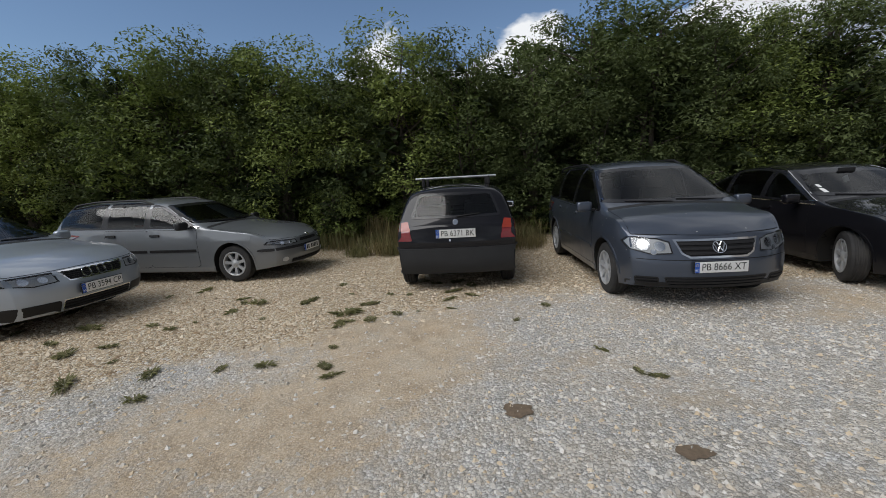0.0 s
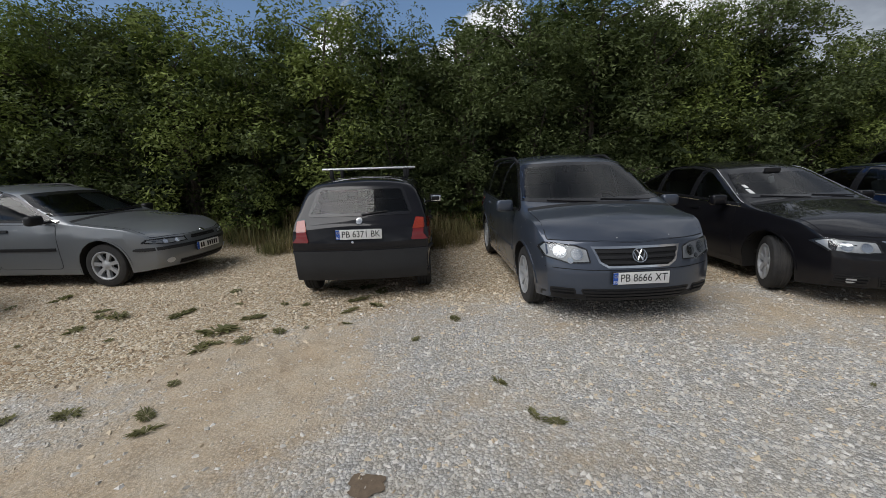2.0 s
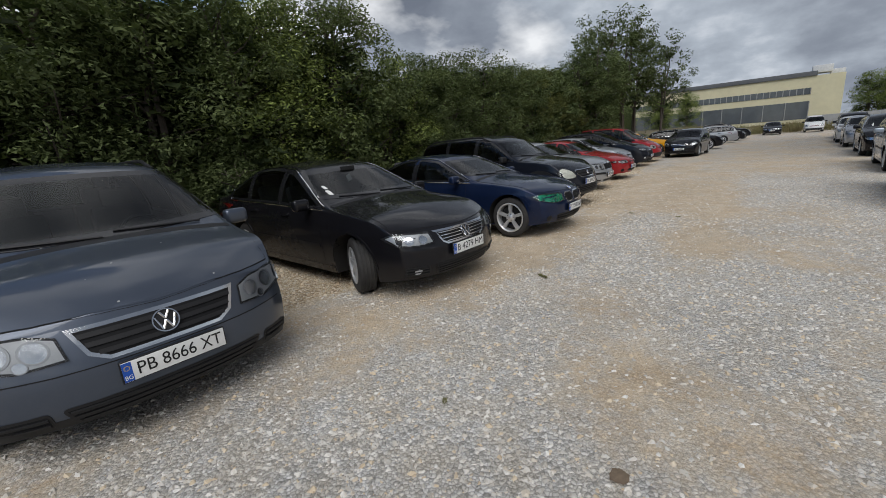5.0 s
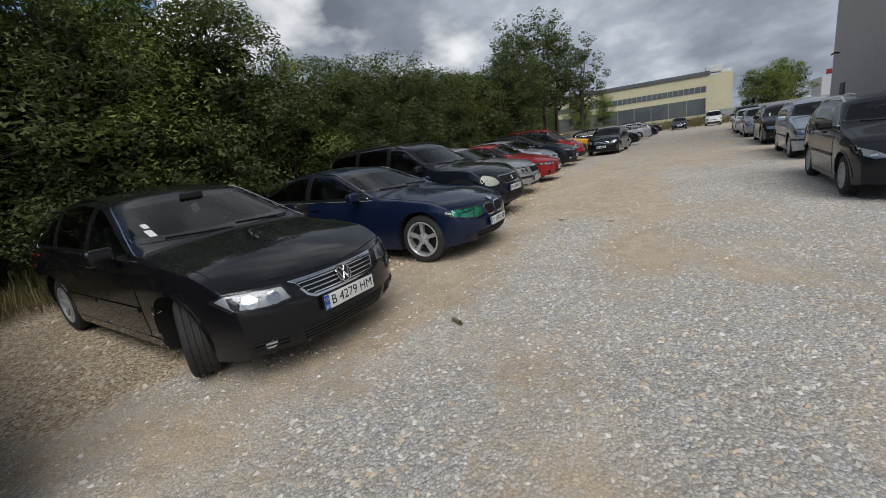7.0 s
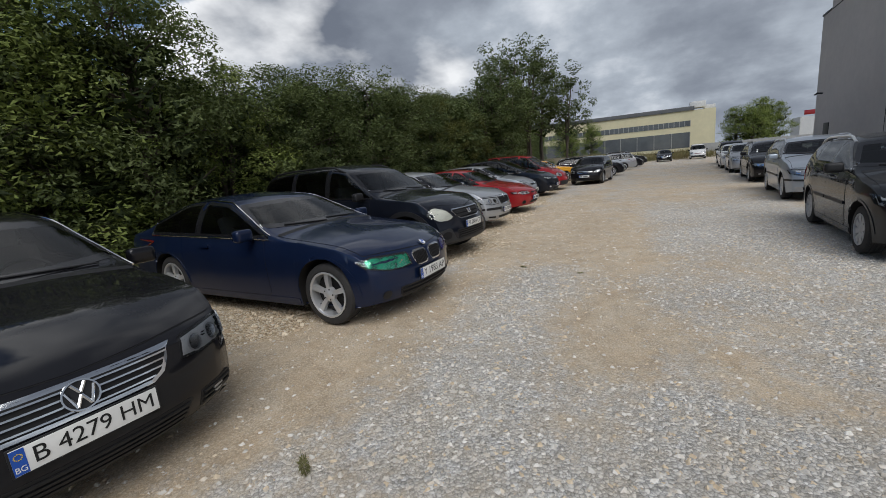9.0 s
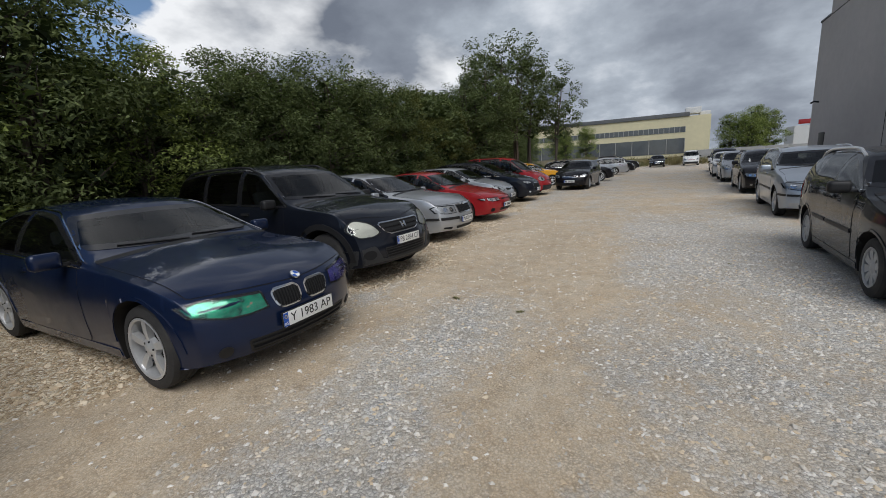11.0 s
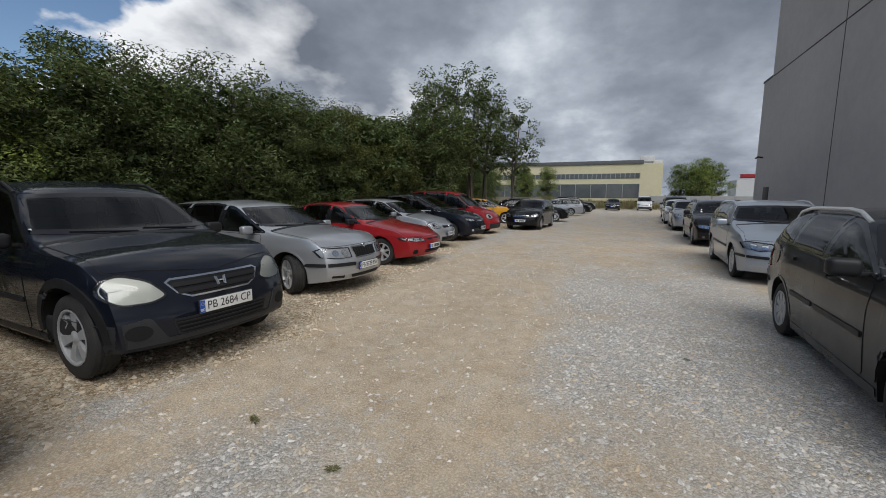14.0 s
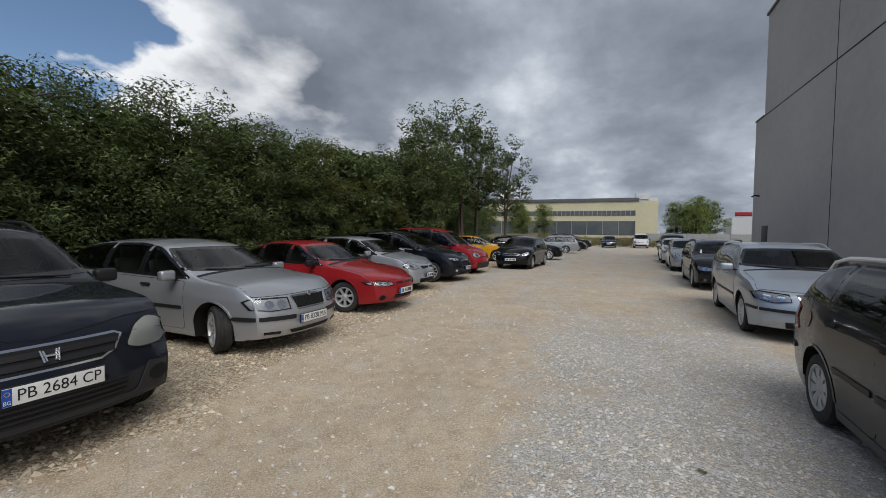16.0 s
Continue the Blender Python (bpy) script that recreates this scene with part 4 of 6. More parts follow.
octavia = dict(
    L=4.51, W=1.731, H=1.46, R=0.308, fo=0.90, wb=2.51, paint=SILVER, wheel=STAR5, gc=0.18, belt=(0.88, 0.96), steer=-26,
    top=[(0, 0.75), (0.10, 0.815), (0.5, 0.915), (1.2, 1.0), (1.34, 1.03), (2.10, 1.40), (2.6, 1.46), (3.6, 1.44), (4.1, 1.38), (4.42, 1.02), (4.51, 0.92)],
    screen=(1.30, 1.005, 2.10, 1.40), pillars=(1.44, 2.38, 3.25, 4.16), tumble=0.38, handle=PLASTIC, strip=(0.56, PLASTIC), plate_z=0.43, mirror=SILVER, seat=SEAT_LIGHT,
    rear_glass=(1.05, 1.33, 0.58, 0.5),
    lamps=[dict(poly=[(0.36, 0.575), (0.60, 0.57), (0.79, 0.60), (0.82, 0.70), (0.78, 0.735), (0.37, 0.73)], bowls=[(0.47, 0.65, 0.058), (0.61, 0.655, 0.058)])],
    grilles=[dict(poly=rounded([(-0.28, 0.555), (0.28, 0.555), (0.33, 0.745), (-0.33, 0.745)], 0.03), bars=9, upright=True, frame=0.022),
             dict(poly=rounded([(-0.36, 0.25), (0.36, 0.25), (0.40, 0.32), (-0.40, 0.32)], 0.02), bars=3, rim=SILVER),
             dict(poly=rounded([(0.48, 0.25), (0.70, 0.27), (0.70, 0.33), (0.48, 0.32)], 0.02), bars=1, rim=SILVER),
             dict(poly=rounded([(-0.48, 0.25), (-0.70, 0.27), (-0.70, 0.33), (-0.48, 0.32)], 0.02), bars=1, rim=SILVER)],
    badge=(0.735, 0.038, "disc"),
    face=[("bumper_strip", rounded([(-0.84, 0.46), (-0.3, 0.445), (-0.3, 0.50), (-0.84, 0.51)], 0.015), PLASTIC, 0.014, "both"),
          ("lower_lip", rounded([(-0.78, 0.18), (0.78, 0.18), (0.78, 0.22), (-0.78, 0.22)], 0.02), PLASTIC, 0.008)])
carisma = dict(
    L=4.45, W=1.70, H=1.40, R=0.30, fo=0.93, wb=2.55, paint=RED, wheel=MULTI7, gc=0.17, belt=(0.84, 0.93), steer=12,
    top=[(0, 0.62), (0.12, 0.70), (0.6, 0.83), (1.25, 0.94), (1.4, 0.98), (2.15, 1.35), (2.6, 1.40), (3.2, 1.38), (3.9, 1.12), (4.15, 1.03), (4.38, 1.0), (4.45, 0.9)],
    screen=(1.36, 0.965, 2.15, 1.35), pillars=(1.5, 2.4, 3.2, 3.75), tumble=0.42, handle=RED, plate_z=0.42, mirror=PLASTIC, seat=SEAT_LIGHT,
    rear_glass=(1.1, 1.33, 0.55, 0.48),
    lamps=[dict(poly=[(0.36, 0.545), (0.62, 0.535), (0.80, 0.575), (0.82, 0.63), (0.40, 0.625)], bowls=[(0.5, 0.58, 0.038), (0.64, 0.585, 0.038)])],
    grilles=[dict(poly=rounded([(0.03, 0.55), (0.28, 0.55), (0.31, 0.62), (0.03, 0.61)], 0.02), bars=1, rim=RED),
             dict(poly=rounded([(-0.03, 0.55), (-0.28, 0.55), (-0.31, 0.62), (-0.03, 0.61)], 0.02), bars=1, rim=RED),
             dict(poly=rounded([(-0.38, 0.27), (0.38, 0.27), (0.36, 0.37), (-0.36, 0.37)], 0.03), bars=1, rim=RED)],
    face=[("fog_recess", oval(0.62, 0.32, 0.06, 0.05), GAP, 0.006, "both")])
hatch = dict(
    L=4.20, W=1.71, H=1.47, R=0.31, fo=0.85, wb=2.60, paint=SILVER, wheel=MULTI7, gc=0.18, belt=(0.91, 1.0),
    top=[(0, 0.70), (0.10, 0.78), (0.45, 0.90), (1.0, 1.0), (1.14, 1.04), (1.9, 1.42), (2.4, 1.47), (3.3, 1.45), (3.75, 1.36), (4.1, 1.05), (4.20, 0.92)],
    screen=(1.10, 1.02, 1.9, 1.42), pillars=(1.25, 2.2, 3.05, 3.65), tumble=0.36, plate_z=0.44,
    rear_glass=(1.08, 1.33, 0.58, 0.5),
    lamps=[dict(poly=[(0.48, 0.62), (0.66, 0.60), (0.80, 0.66), (0.80, 0.76), (0.66, 0.79), (0.50, 0.71)], bowls=[(0.65, 0.69, 0.06)])],
    grilles=[dict(poly=rounded([(-0.34, 0.61), (0.34, 0.61), (0.40, 0.70), (-0.40, 0.70)], 0.03), bars=2, frame=0.016),
             dict(poly=rounded([(-0.42, 0.24), (0.42, 0.24), (0.46, 0.36), (-0.46, 0.36)], 0.03), bars=2, rim=PLASTIC)],
    badge=(0.66, 0.04, "disc"))
smax = dict(
    L=4.80, W=1.90, H=1.66, R=0.33, fo=0.94, wb=2.85, paint=NIGHT, wheel=SPOKE10, gc=0.18, belt=(0.96, 1.12),
    top=[(0, 0.74), (0.10, 0.83), (0.5, 0.96), (1.1, 1.08), (1.22, 1.12), (2.25, 1.58), (2.8, 1.66), (3.7, 1.63), (4.3, 1.5), (4.68, 1.12), (4.80, 1.0)],
    screen=(1.18, 1.10, 2.25, 1.58), pillars=(1.35, 2.45, 3.45, 4.3), tumble=0.34, glass_rear=GLASS_DARK, plate_z=0.45, chrome_dlo=True,
    rear_glass=(1.18, 1.5, 0.62, 0.52),
    lamps=[dict(poly=[(0.50, 0.70), (0.72, 0.69), (0.87, 0.74), (0.86, 0.80), (0.55, 0.775)], bowls=[(0.63, 0.735, 0.03), (0.76, 0.74, 0.03)])],
    grilles=[dict(poly=rounded([(-0.40, 0.50), (0.40, 0.50), (0.44, 0.70), (-0.44, 0.70)], 0.05), bars=4, frame=0.012),
             dict(poly=rounded([(-0.50, 0.24), (0.50, 0.24), (0.54, 0.36), (-0.54, 0.36)], 0.03), bars=2, rim=PLASTIC)],
    face=[("fog_light", oval(0.68, 0.38, 0.05, 0.035), REFLECT, 0.01, "both")])
van = dict(
    L=4.20, W=1.72, H=1.80, R=0.30, fo=0.82, wb=2.69, paint=RED, wheel=MULTI7, gc=0.18, belt=(1.02, 1.08),
    top=[(0, 0.78), (0.10, 0.88), (0.45, 1.0), (0.85, 1.10), (0.97, 1.15), (1.70, 1.70), (2.2, 1.79), (3.6, 1.80), (4.05, 1.74), (4.17, 1.1), (4.20, 0.95)],
    screen=(0.93, 1.13, 1.70, 1.70), pillars=(1.1, 2.15, 3.2, 3.9), tumble=0.22, plate_z=0.45, mirror=PLASTIC,
    lamps=[dict(poly=rounded([(0.48, 0.68), (0.62, 0.62), (0.78, 0.66), (0.80, 0.80), (0.66, 0.86), (0.50, 0.78)], 0.06), bowls=[(0.64, 0.74, 0.07)])],
    grilles=[dict(poly=rounded([(-0.36, 0.64), (0.36, 0.64), (0.38, 0.70), (-0.38, 0.70)], 0.02), bars=1, rim=RED)],
    face=[("lower_bumper", rounded([(-0.8, 0.25), (0.8, 0.25), (0.8, 0.45), (-0.8, 0.45)], 0.04), PLASTIC_GREY, 0.01)])
civic = dict(hatch, L=4.29, W=1.70, H=1.48, paint=BLACK, wb=2.68, badge=(0.655, 0.05, "frame"), glass_rear=GLASS_DARK)
estate = dict(octavia, steer=0, strip=None, bars=None, face=[])
peugeot = dict(
    L=4.03, W=1.66, H=1.47, R=0.295, fo=0.77, wb=2.44, paint=DARKGREY, wheel=COVER8, gc=0.17, belt=(0.90, 1.03),
    top=[(0, 0.64), (0.10, 0.72), (0.45, 0.86), (1.05, 0.98), (1.2, 1.03), (1.95, 1.40), (2.4, 1.45), (3.3, 1.44), (3.65, 1.36), (3.95, 1.0), (4.03, 0.88)],
    screen=(1.16, 1.0, 1.95, 1.40), pillars=(1.32, 2.25, 3.05, 3.72), tumble=0.40, rails=(2.0, 3.75, ALLOY), strip=(0.56, PLASTIC), handle=DARKGREY, mirror=PLASTIC, glass_rear=GLASS_DARK, sill=DARKGREY, flaps=[("right", 3.42, 0.86, 0.075)],
    rear_glass=(1.05, 1.33, 0.56, 0.48), tail_lamps=False,
    rear=[("tail_light", rounded([(0.56, 0.70), (0.80, 0.70), (0.78, 0.95), (0.66, 1.02)], 0.03), LAMP_RED, 0.01, True), ("bumper_strip", rect(-0.78, 0.50, 0.78, 0.56, 0.02), PLASTIC, 0.014, False)],
    lamps=[dict(poly=[(0.42, 0.58), (0.62, 0.56), (0.78, 0.64), (0.80, 0.76), (0.60, 0.68)], bowls=[(0.62, 0.63, 0.045)])],
    grilles=[dict(poly=rounded([(-0.44, 0.24), (0.44, 0.24), (0.5, 0.40), (-0.5, 0.40)], 0.04), bars=4, rim=PLASTIC)], plate_z=0.45)
skoda2 = dict(octavia, L=4.57, W=1.77, H=1.50, wb=2.578, fo=0.92, R=0.316, steer=0, paint=SILVER_BLUE, wheel=SPOKE10, belt=(0.93, 1.02), rails=(2.1, 4.15, SILVER), seat=SEAT, mirror=SILVER_BLUE,
    top=[(0, 0.72), (0.10, 0.80), (0.5, 0.93), (1.15, 1.03), (1.28, 1.06), (2.08, 1.44), (2.6, 1.50), (3.6, 1.48), (4.15, 1.41), (4.46, 1.06), (4.57, 0.95)],
    screen=(1.24, 1.045, 2.08, 1.44), handle=SILVER_BLUE,
    lamps=[dict(poly=[(0.40, 0.63), (0.60, 0.60), (0.80, 0.64), (0.84, 0.735), (0.76, 0.76), (0.42, 0.735)], bowls=[(0.52, 0.68, 0.055), (0.67, 0.685, 0.055)])],
    grilles=[dict(poly=rounded([(-0.26, 0.58), (0.26, 0.58), (0.36, 0.75), (-0.36, 0.75)], 0.04), bars=9, upright=True, frame=0.024),
             dict(poly=rounded([(-0.46, 0.24), (0.46, 0.24), (0.48, 0.34), (-0.48, 0.34)], 0.02), bars=3, rim=PLASTIC)],
    face=[("bumper_strip", rounded([(-0.86, 0.48), (-0.28, 0.47), (-0.28, 0.515), (-0.86, 0.525)], 0.012), PLASTIC, 0.014, "both"),
          ("fog_light", rounded([(0.54, 0.28), (0.72, 0.295), (0.72, 0.35), (0.54, 0.345)], 0.02), CAP_SILVER, 0.008, "both")])
passat8 = dict(passat, L=4.77, W=1.83, H=1.50, wb=2.79, R=0.33, steer=0, wheel=SPOKE10, belt=(0.93, 1.03), glass_rear=GLASS_DARK, rails=(2.3, 4.2, PLASTIC),
    top=[(0, 0.72), (0.10, 0.80), (0.6, 0.93), (1.25, 1.02), (1.38, 1.05), (2.2, 1.43), (2.7, 1.49), (3.7, 1.48), (4.35, 1.38), (4.66, 1.05), (4.77, 0.95)], screen=(1.34, 1.035, 2.2, 1.43), pillars=(1.48, 2.45, 3.4, 4.35))
audi = dict(
    L=4.55, W=1.766, H=1.43, R=0.315, fo=0.90, wb=2.65, paint=SILVER_BLUE, wheel=MULTI7, gc=0.17, belt=(0.86, 0.96),
    top=[(0, 0.68), (0.10, 0.75), (0.55, 0.87), (1.25, 0.96), (1.38, 1.0), (2.15, 1.38), (2.6, 1.43), (3.3, 1.40), (3.9, 1.10), (4.05, 1.04), (4.46, 1.01), (4.55, 0.93)],
    screen=(1.34, 0.98, 2.15, 1.38), pillars=(1.48, 2.4, 3.25, 3.7), tumble=0.42, plate_z=0.45, rear_glass=(1.1, 1.33, 0.55, 0.48),
    lamps=[dict(poly=[(0.42, 0.575), (0.62, 0.56), (0.80, 0.60), (0.84, 0.68), (0.44, 0.68)], bowls=[(0.54, 0.625, 0.045), (0.68, 0.63, 0.045)])],
    grilles=[dict(poly=rounded([(-0.32, 0.56), (0.32, 0.56), (0.40, 0.69), (-0.40, 0.69)], 0.02), bars=5, frame=0.016),
             dict(poly=rounded([(-0.42, 0.23), (0.42, 0.23), (0.42, 0.36), (-0.42, 0.36)], 0.02), bars=3, rim=CHROME, frame=0.01)],
    badge=(0.625, 0.062, "rings"),
    face=[("lower_bumper", rounded([(0.44, 0.20), (0.82, 0.22), (0.82, 0.36), (0.44, 0.36)], 0.03), PLASTIC, 0.006, "both")])
laguna = dict(
    L=4.63, W=1.752, H=1.46, R=0.305, fo=0.93, wb=2.67, paint=SAGE, wheel=MULTI7, gc=0.18, belt=(0.86, 0.94), strip=(0.55, PLASTIC), handle=PLASTIC, mirror=PLASTIC, rails=(2.5, 4.3, PLASTIC),
    top=[(0, 0.66), (0.12, 0.74), (0.6, 0.85), (1.3, 0.94), (1.45, 0.98), (2.25, 1.38), (2.8, 1.44), (3.7, 1.44), (4.3, 1.37), (4.56, 1.0), (4.63, 0.9)],
    screen=(1.40, 0.965, 2.25, 1.38), pillars=(1.55, 2.5, 3.35, 4.34), tumble=0.40, plate_z=0.46, rear_glass=(1.02, 1.33, 0.58, 0.5),
    lamps=[dict(poly=[(0.36, 0.57), (0.62, 0.565), (0.82, 0.60), (0.80, 0.65), (0.38, 0.635)], bowls=[(0.5, 0.60, 0.032), (0.64, 0.605, 0.032)])],
    grilles=[dict(poly=rounded([(-0.28, 0.585), (0.28, 0.585), (0.26, 0.635), (-0.26, 0.635)], 0.02), bars=1, rim=PLASTIC),
             dict(poly=rounded([(-0.5, 0.25), (0.5, 0.25), (0.5, 0.32), (-0.5, 0.32)], 0.02), bars=1, rim=PLASTIC)],
    badge=(0.665, 0.04, "disc"),
    face=[("bumper_strip", rounded([(-0.84, 0.49), (0.84, 0.49), (0.84, 0.535), (-0.84, 0.535)], 0.02), PLASTIC_GREY, 0.014),
          ("fog_light", oval(0.62, 0.33, 0.05, 0.035), REFLECT, 0.01, "both")])
polo = dict(
    L=3.74, W=1.655, H=1.43, R=0.285, fo=0.72, wb=2.40, paint=BLACK, wheel=MULTI7, gc=0.19, belt=(0.90, 0.94), tyre_w=0.18, tr=0.05, bow_r=0.10,
    top=[(0, 0.68), (0.10, 0.76), (0.5, 0.87), (1.0, 0.96), (1.12, 1.0), (1.75, 1.37), (2.2, 1.43), (3.0, 1.42), (3.38, 1.37), (3.64, 0.97), (3.74, 0.88)],
    screen=(1.08, 0.985, 1.75, 1.37), pillars=(1.2, 2.15, 2.85, 3.4), tumble=0.36, mirror=PLASTIC, handle=PLASTIC,
    rear_glass=(0.98, 1.31, 0.62, 0.50), rear_wiper=((-0.02, 0.99), (-0.32, 1.02)), rear_plate="PB 6371 BK", rear_plate_z=0.79, tail_lamps=False,
    rear=[("tail_light", rounded([(0.585, 0.70), (0.80, 0.70), (0.79, 0.93), (0.64, 0.95)], 0.02), LAMP_RED, 0.010, True),
          ("indicator_lens", rounded([(0.60, 0.83), (0.80, 0.83), (0.79, 0.925), (0.65, 0.94)], 0.015), LAMP_ORANGE, 0.013, True),
          ("rear_bumper", rounded([(-0.81, 0.27), (0.81, 0.27), (0.82, 0.60), (-0.82, 0.60)], 0.05), PLASTIC_GREY, 0.035, False),
          ("tailgate_gap", [(-0.585, 0.63), (0.585, 0.63), (0.585, 0.638), (-0.585, 0.638)], GAP, 0.004, False),
          ("rear_badge", oval(0, 0.925, 0.036), CHROME, 0.012, False),
          ("boot_lock", oval(0.08, 0.70, 0.014), CHROME, 0.008, False)],
    lamps=[dict(poly=[(0.42, 0.58), (0.75, 0.58), (0.75, 0.70), (0.42, 0.70)])])


# ---- parked cars: nose place, heading, plate ----
make_car("minivan", touran, (2.86, 4.03), -91.5, "anthracite grey minivan with dusty paint, parked nose out", "PB 8666 XT")
make_car("saloon", passat, (5.68, 3.93), -93, "black saloon with chrome grille and turned front wheels", "B 4279 HM")
make_car("coupe", coupe, (8.72, 3.90), -90, "navy blue coupe with silver star-spoke wheels and shimmering headlights", "Y 1983 AP")
make_car("off_roader", crv, (11.17, 4.47), -93, "black off-roader with grey plastic bumper and clouded headlights", "PB 2684 CP")
make_car("estate_car", octavia, (14.19, 4.94), -90, "silver estate car with black bumper strips and turned front wheels", "PB 8328 MA")
make_car("hatchback", carisma, (17.1, 5.05), -91, "red hatchback with twin slot grille", "")
make_car("hatchback", hatch, (19.95, 5.8), -90, "silver compact hatchback with oval headlights", "", True)
make_car("people_carrier", smax, (22.6, 5.6), -90, "dark blue-black people carrier with multi-spoke wheels", "", True)
make_car("small_van", van, (25.4, 5.75), -90, "red high-roofed small van", None, True)
make_car("compact_car", civic, (27.5, 5.3), 177, "black five-door compact car parked along the lane", "", True)
make_car("estate_car", dict(estate, paint=YELLOW, tail_lamps=True), (33.2, 6.5), -78, "yellow estate car under the trees", None, True)
make_car("saloon", dict(passat8, paint=BLACK, steer=0), (36.2, 4.0), -78, "dark saloon behind the black compact car", None, True)
make_car("estate_car", dict(estate, paint=SILVER), (45.0, 8.2), 100, "silver estate car seen from its tail", None, True)
make_car("hatchback", dict(hatch, paint=BLACK), (51.0, 3.4), -80, "black hatchback at the lane's far end", None, True)
make_car("off_roader", dict(crv, paint=BLACK), (56.0, 3.2), -80, "black off-roader at the lane's far end", None, True)
make_car("saloon", dict(passat, paint=BLACK, steer=0), (63.0, 1.5), 180, "black saloon across the end of the lane", "", True)
make_car("small_van", dict(van, paint=WHITE), (64.0, -2.1), 178, "white-silver van at the end of the lane", None, True)
# the row along the building
make_car("estate_car", peugeot, (10.95, -1.22), 177.3, "dark grey small estate car with silver roof rails and wheel covers", "", False)
make_car("estate_car", skoda2, (17.05, -1.75), 176.8, "pale silver estate car with roof rails and black grille", "", False)
make_car("estate_car", passat8, (23.4, -2.05), 177, "black estate car with low chrome grille", "", True)
make_car("hatchback", dict(hatch, paint=SILVER), (30.0, -2.15), 177, "silver hatchback in the row by the building", None, True)
make_car("hatchback", dict(civic, paint=WHITE), (35.2, -2.3), 177, "white hatchback in the row by the building", None, True)
make_car("off_roader", dict(crv, paint=DARKGREY), (42.0, -2.9), 177, "dark off-roader in the row by the building", None, True)
make_car("saloon", audi, (-4.25, 4.72), -6, "silver saloon with dark grille and four-ring badge", "PB 3594 CP")
make_car("estate_car", dict(laguna, sunshade=True), (-2.45, 7.1), -8, "silver-grey estate car with black trim and roof rails", "")
polo_car = make_car("hatchback", polo, (0.32, 8.93), 88, "black small hatchback with roof bars, tail to the lane", None)
for d in (1.95, 2.65):
    bar = new("roof_bar")
    bar.parent = polo_car
    bar.location = (3.74 / 2 - d, 0, 0)
    part("bar_tube", tube([(0, -0.62, 1.52), (0, 0.62, 1.52)], 0.016, 8), ALLOY, bar, "bare aluminium bar")
    for m in (1, -1):
        part("bar_foot", box((0, m * 0.50, 1.455), (0.06, 0.05, 0.13), 0.015), PLASTIC, bar)


# ---- ground ----
# heaps of gravel and patches of bare dirt: x, y, reach, weight
HEAPS = ((2.1, 3.9, 0.9, 0.45), (0.7, 1.9, 0.7, 0.4), (-2.3, 3.0, 0.7, 0.4), (-2.4, 2.2, 0.8, 0.3), (2.4, 2.7, 1.0, 0.5), (0.7, 3.9, 0.6, 0.4), (3.8, 2.7, 1.2, 0.55), (6.4, 1.6, 0.8, 0.5), (7.7, 2.9, 0.6, 0.45),
         (5.5, 3.2, 0.8, 0.45), (6.9, 2.7, 0.5, 0.35), (9.9, 1.4, 0.8, 0.5), (7.3, 1.2, 0.5, 0.4), (10.3, 2.7, 0.7, 0.4), (12.7, 0.3, 1.3, 0.5), (13.0, 1.6, 0.7, 0.4), (15.2, 0.1, 1.3, 0.5), (16.3, 1.3, 1.2, 0.4))
BARE = ((-0.5, 3.1, 0.9, -0.7), (-1.2, 2.2, 0.7, -0.5), (0.2, 3.6, 0.4, -0.4), (1.2, 2.9, 0.3, -0.4), (1.7, 2.5, 0.4, -0.5), (4.1, 3.8, 0.6, -0.5), (6.0, 2.6, 0.5, -0.5), (5.0, 2.1, 0.5, -0.5), (8.4, 1.8, 0.8, -0.6), (7.8, 1.1, 0.3, -0.4),
        (7.4, 4.3, 1.0, -0.6), (11.4, 2.2, 0.8, -0.55), (10.9, 0.9, 0.6, -0.5), (12.6, 3.9, 1.2, -0.6), (9.6, 2.2, 0.5, -0.4), (13.4, 2.8, 1.0, -0.5), (14.1, 1.6, 0.5, -0.4), (16.4, 3.6, 2.0, -0.5), (22.6, 1.6, 3.0, -0.3))


def gravel_share(x, y):
    """How stony the ground is, 0 dirt to 1 gravel."""
    v = 0.50 + 0.40 * noise.noise((x * 0.22 + 3.1, y * 0.62, 1.0)) + 0.42 * noise.noise((x * 0.8, y * 1.1, 5.0)) + 0.3 * noise.noise((x * 2.6, y * 2.8, 9.0))
    for cx0, cy0, r, w in HEAPS + BARE:
        d = ((x - cx0) ** 2 * 0.5 + (y - cy0) ** 2 * 1.3) / (r * r)
        if d < 6:
            v += 0.9 * w * math.exp(-d)
    return min(1.0, max(0.0, v))


def yellow_share(x, y):
    """The yellowish rubble in front of the hedge cars."""
    edge = float(np.interp(x, [-8, -3, -1.7, -0.3, 0.9, 3, 7, 11, 14, 20, 30], [2.0, 2.8, 3.8, 4.4, 5.2, 5.2, 4.9, 4.4, 4.9, 5.4, 6.5])) + 0.45 * noise.noise((x * 0.7, y * 0.7, 2.0)) + 0.3 * noise.noise((x * 2.4, y * 2.4, 4.0))
    return min(1.0, max(0.0, (y - edge) / 0.7 + 0.5))


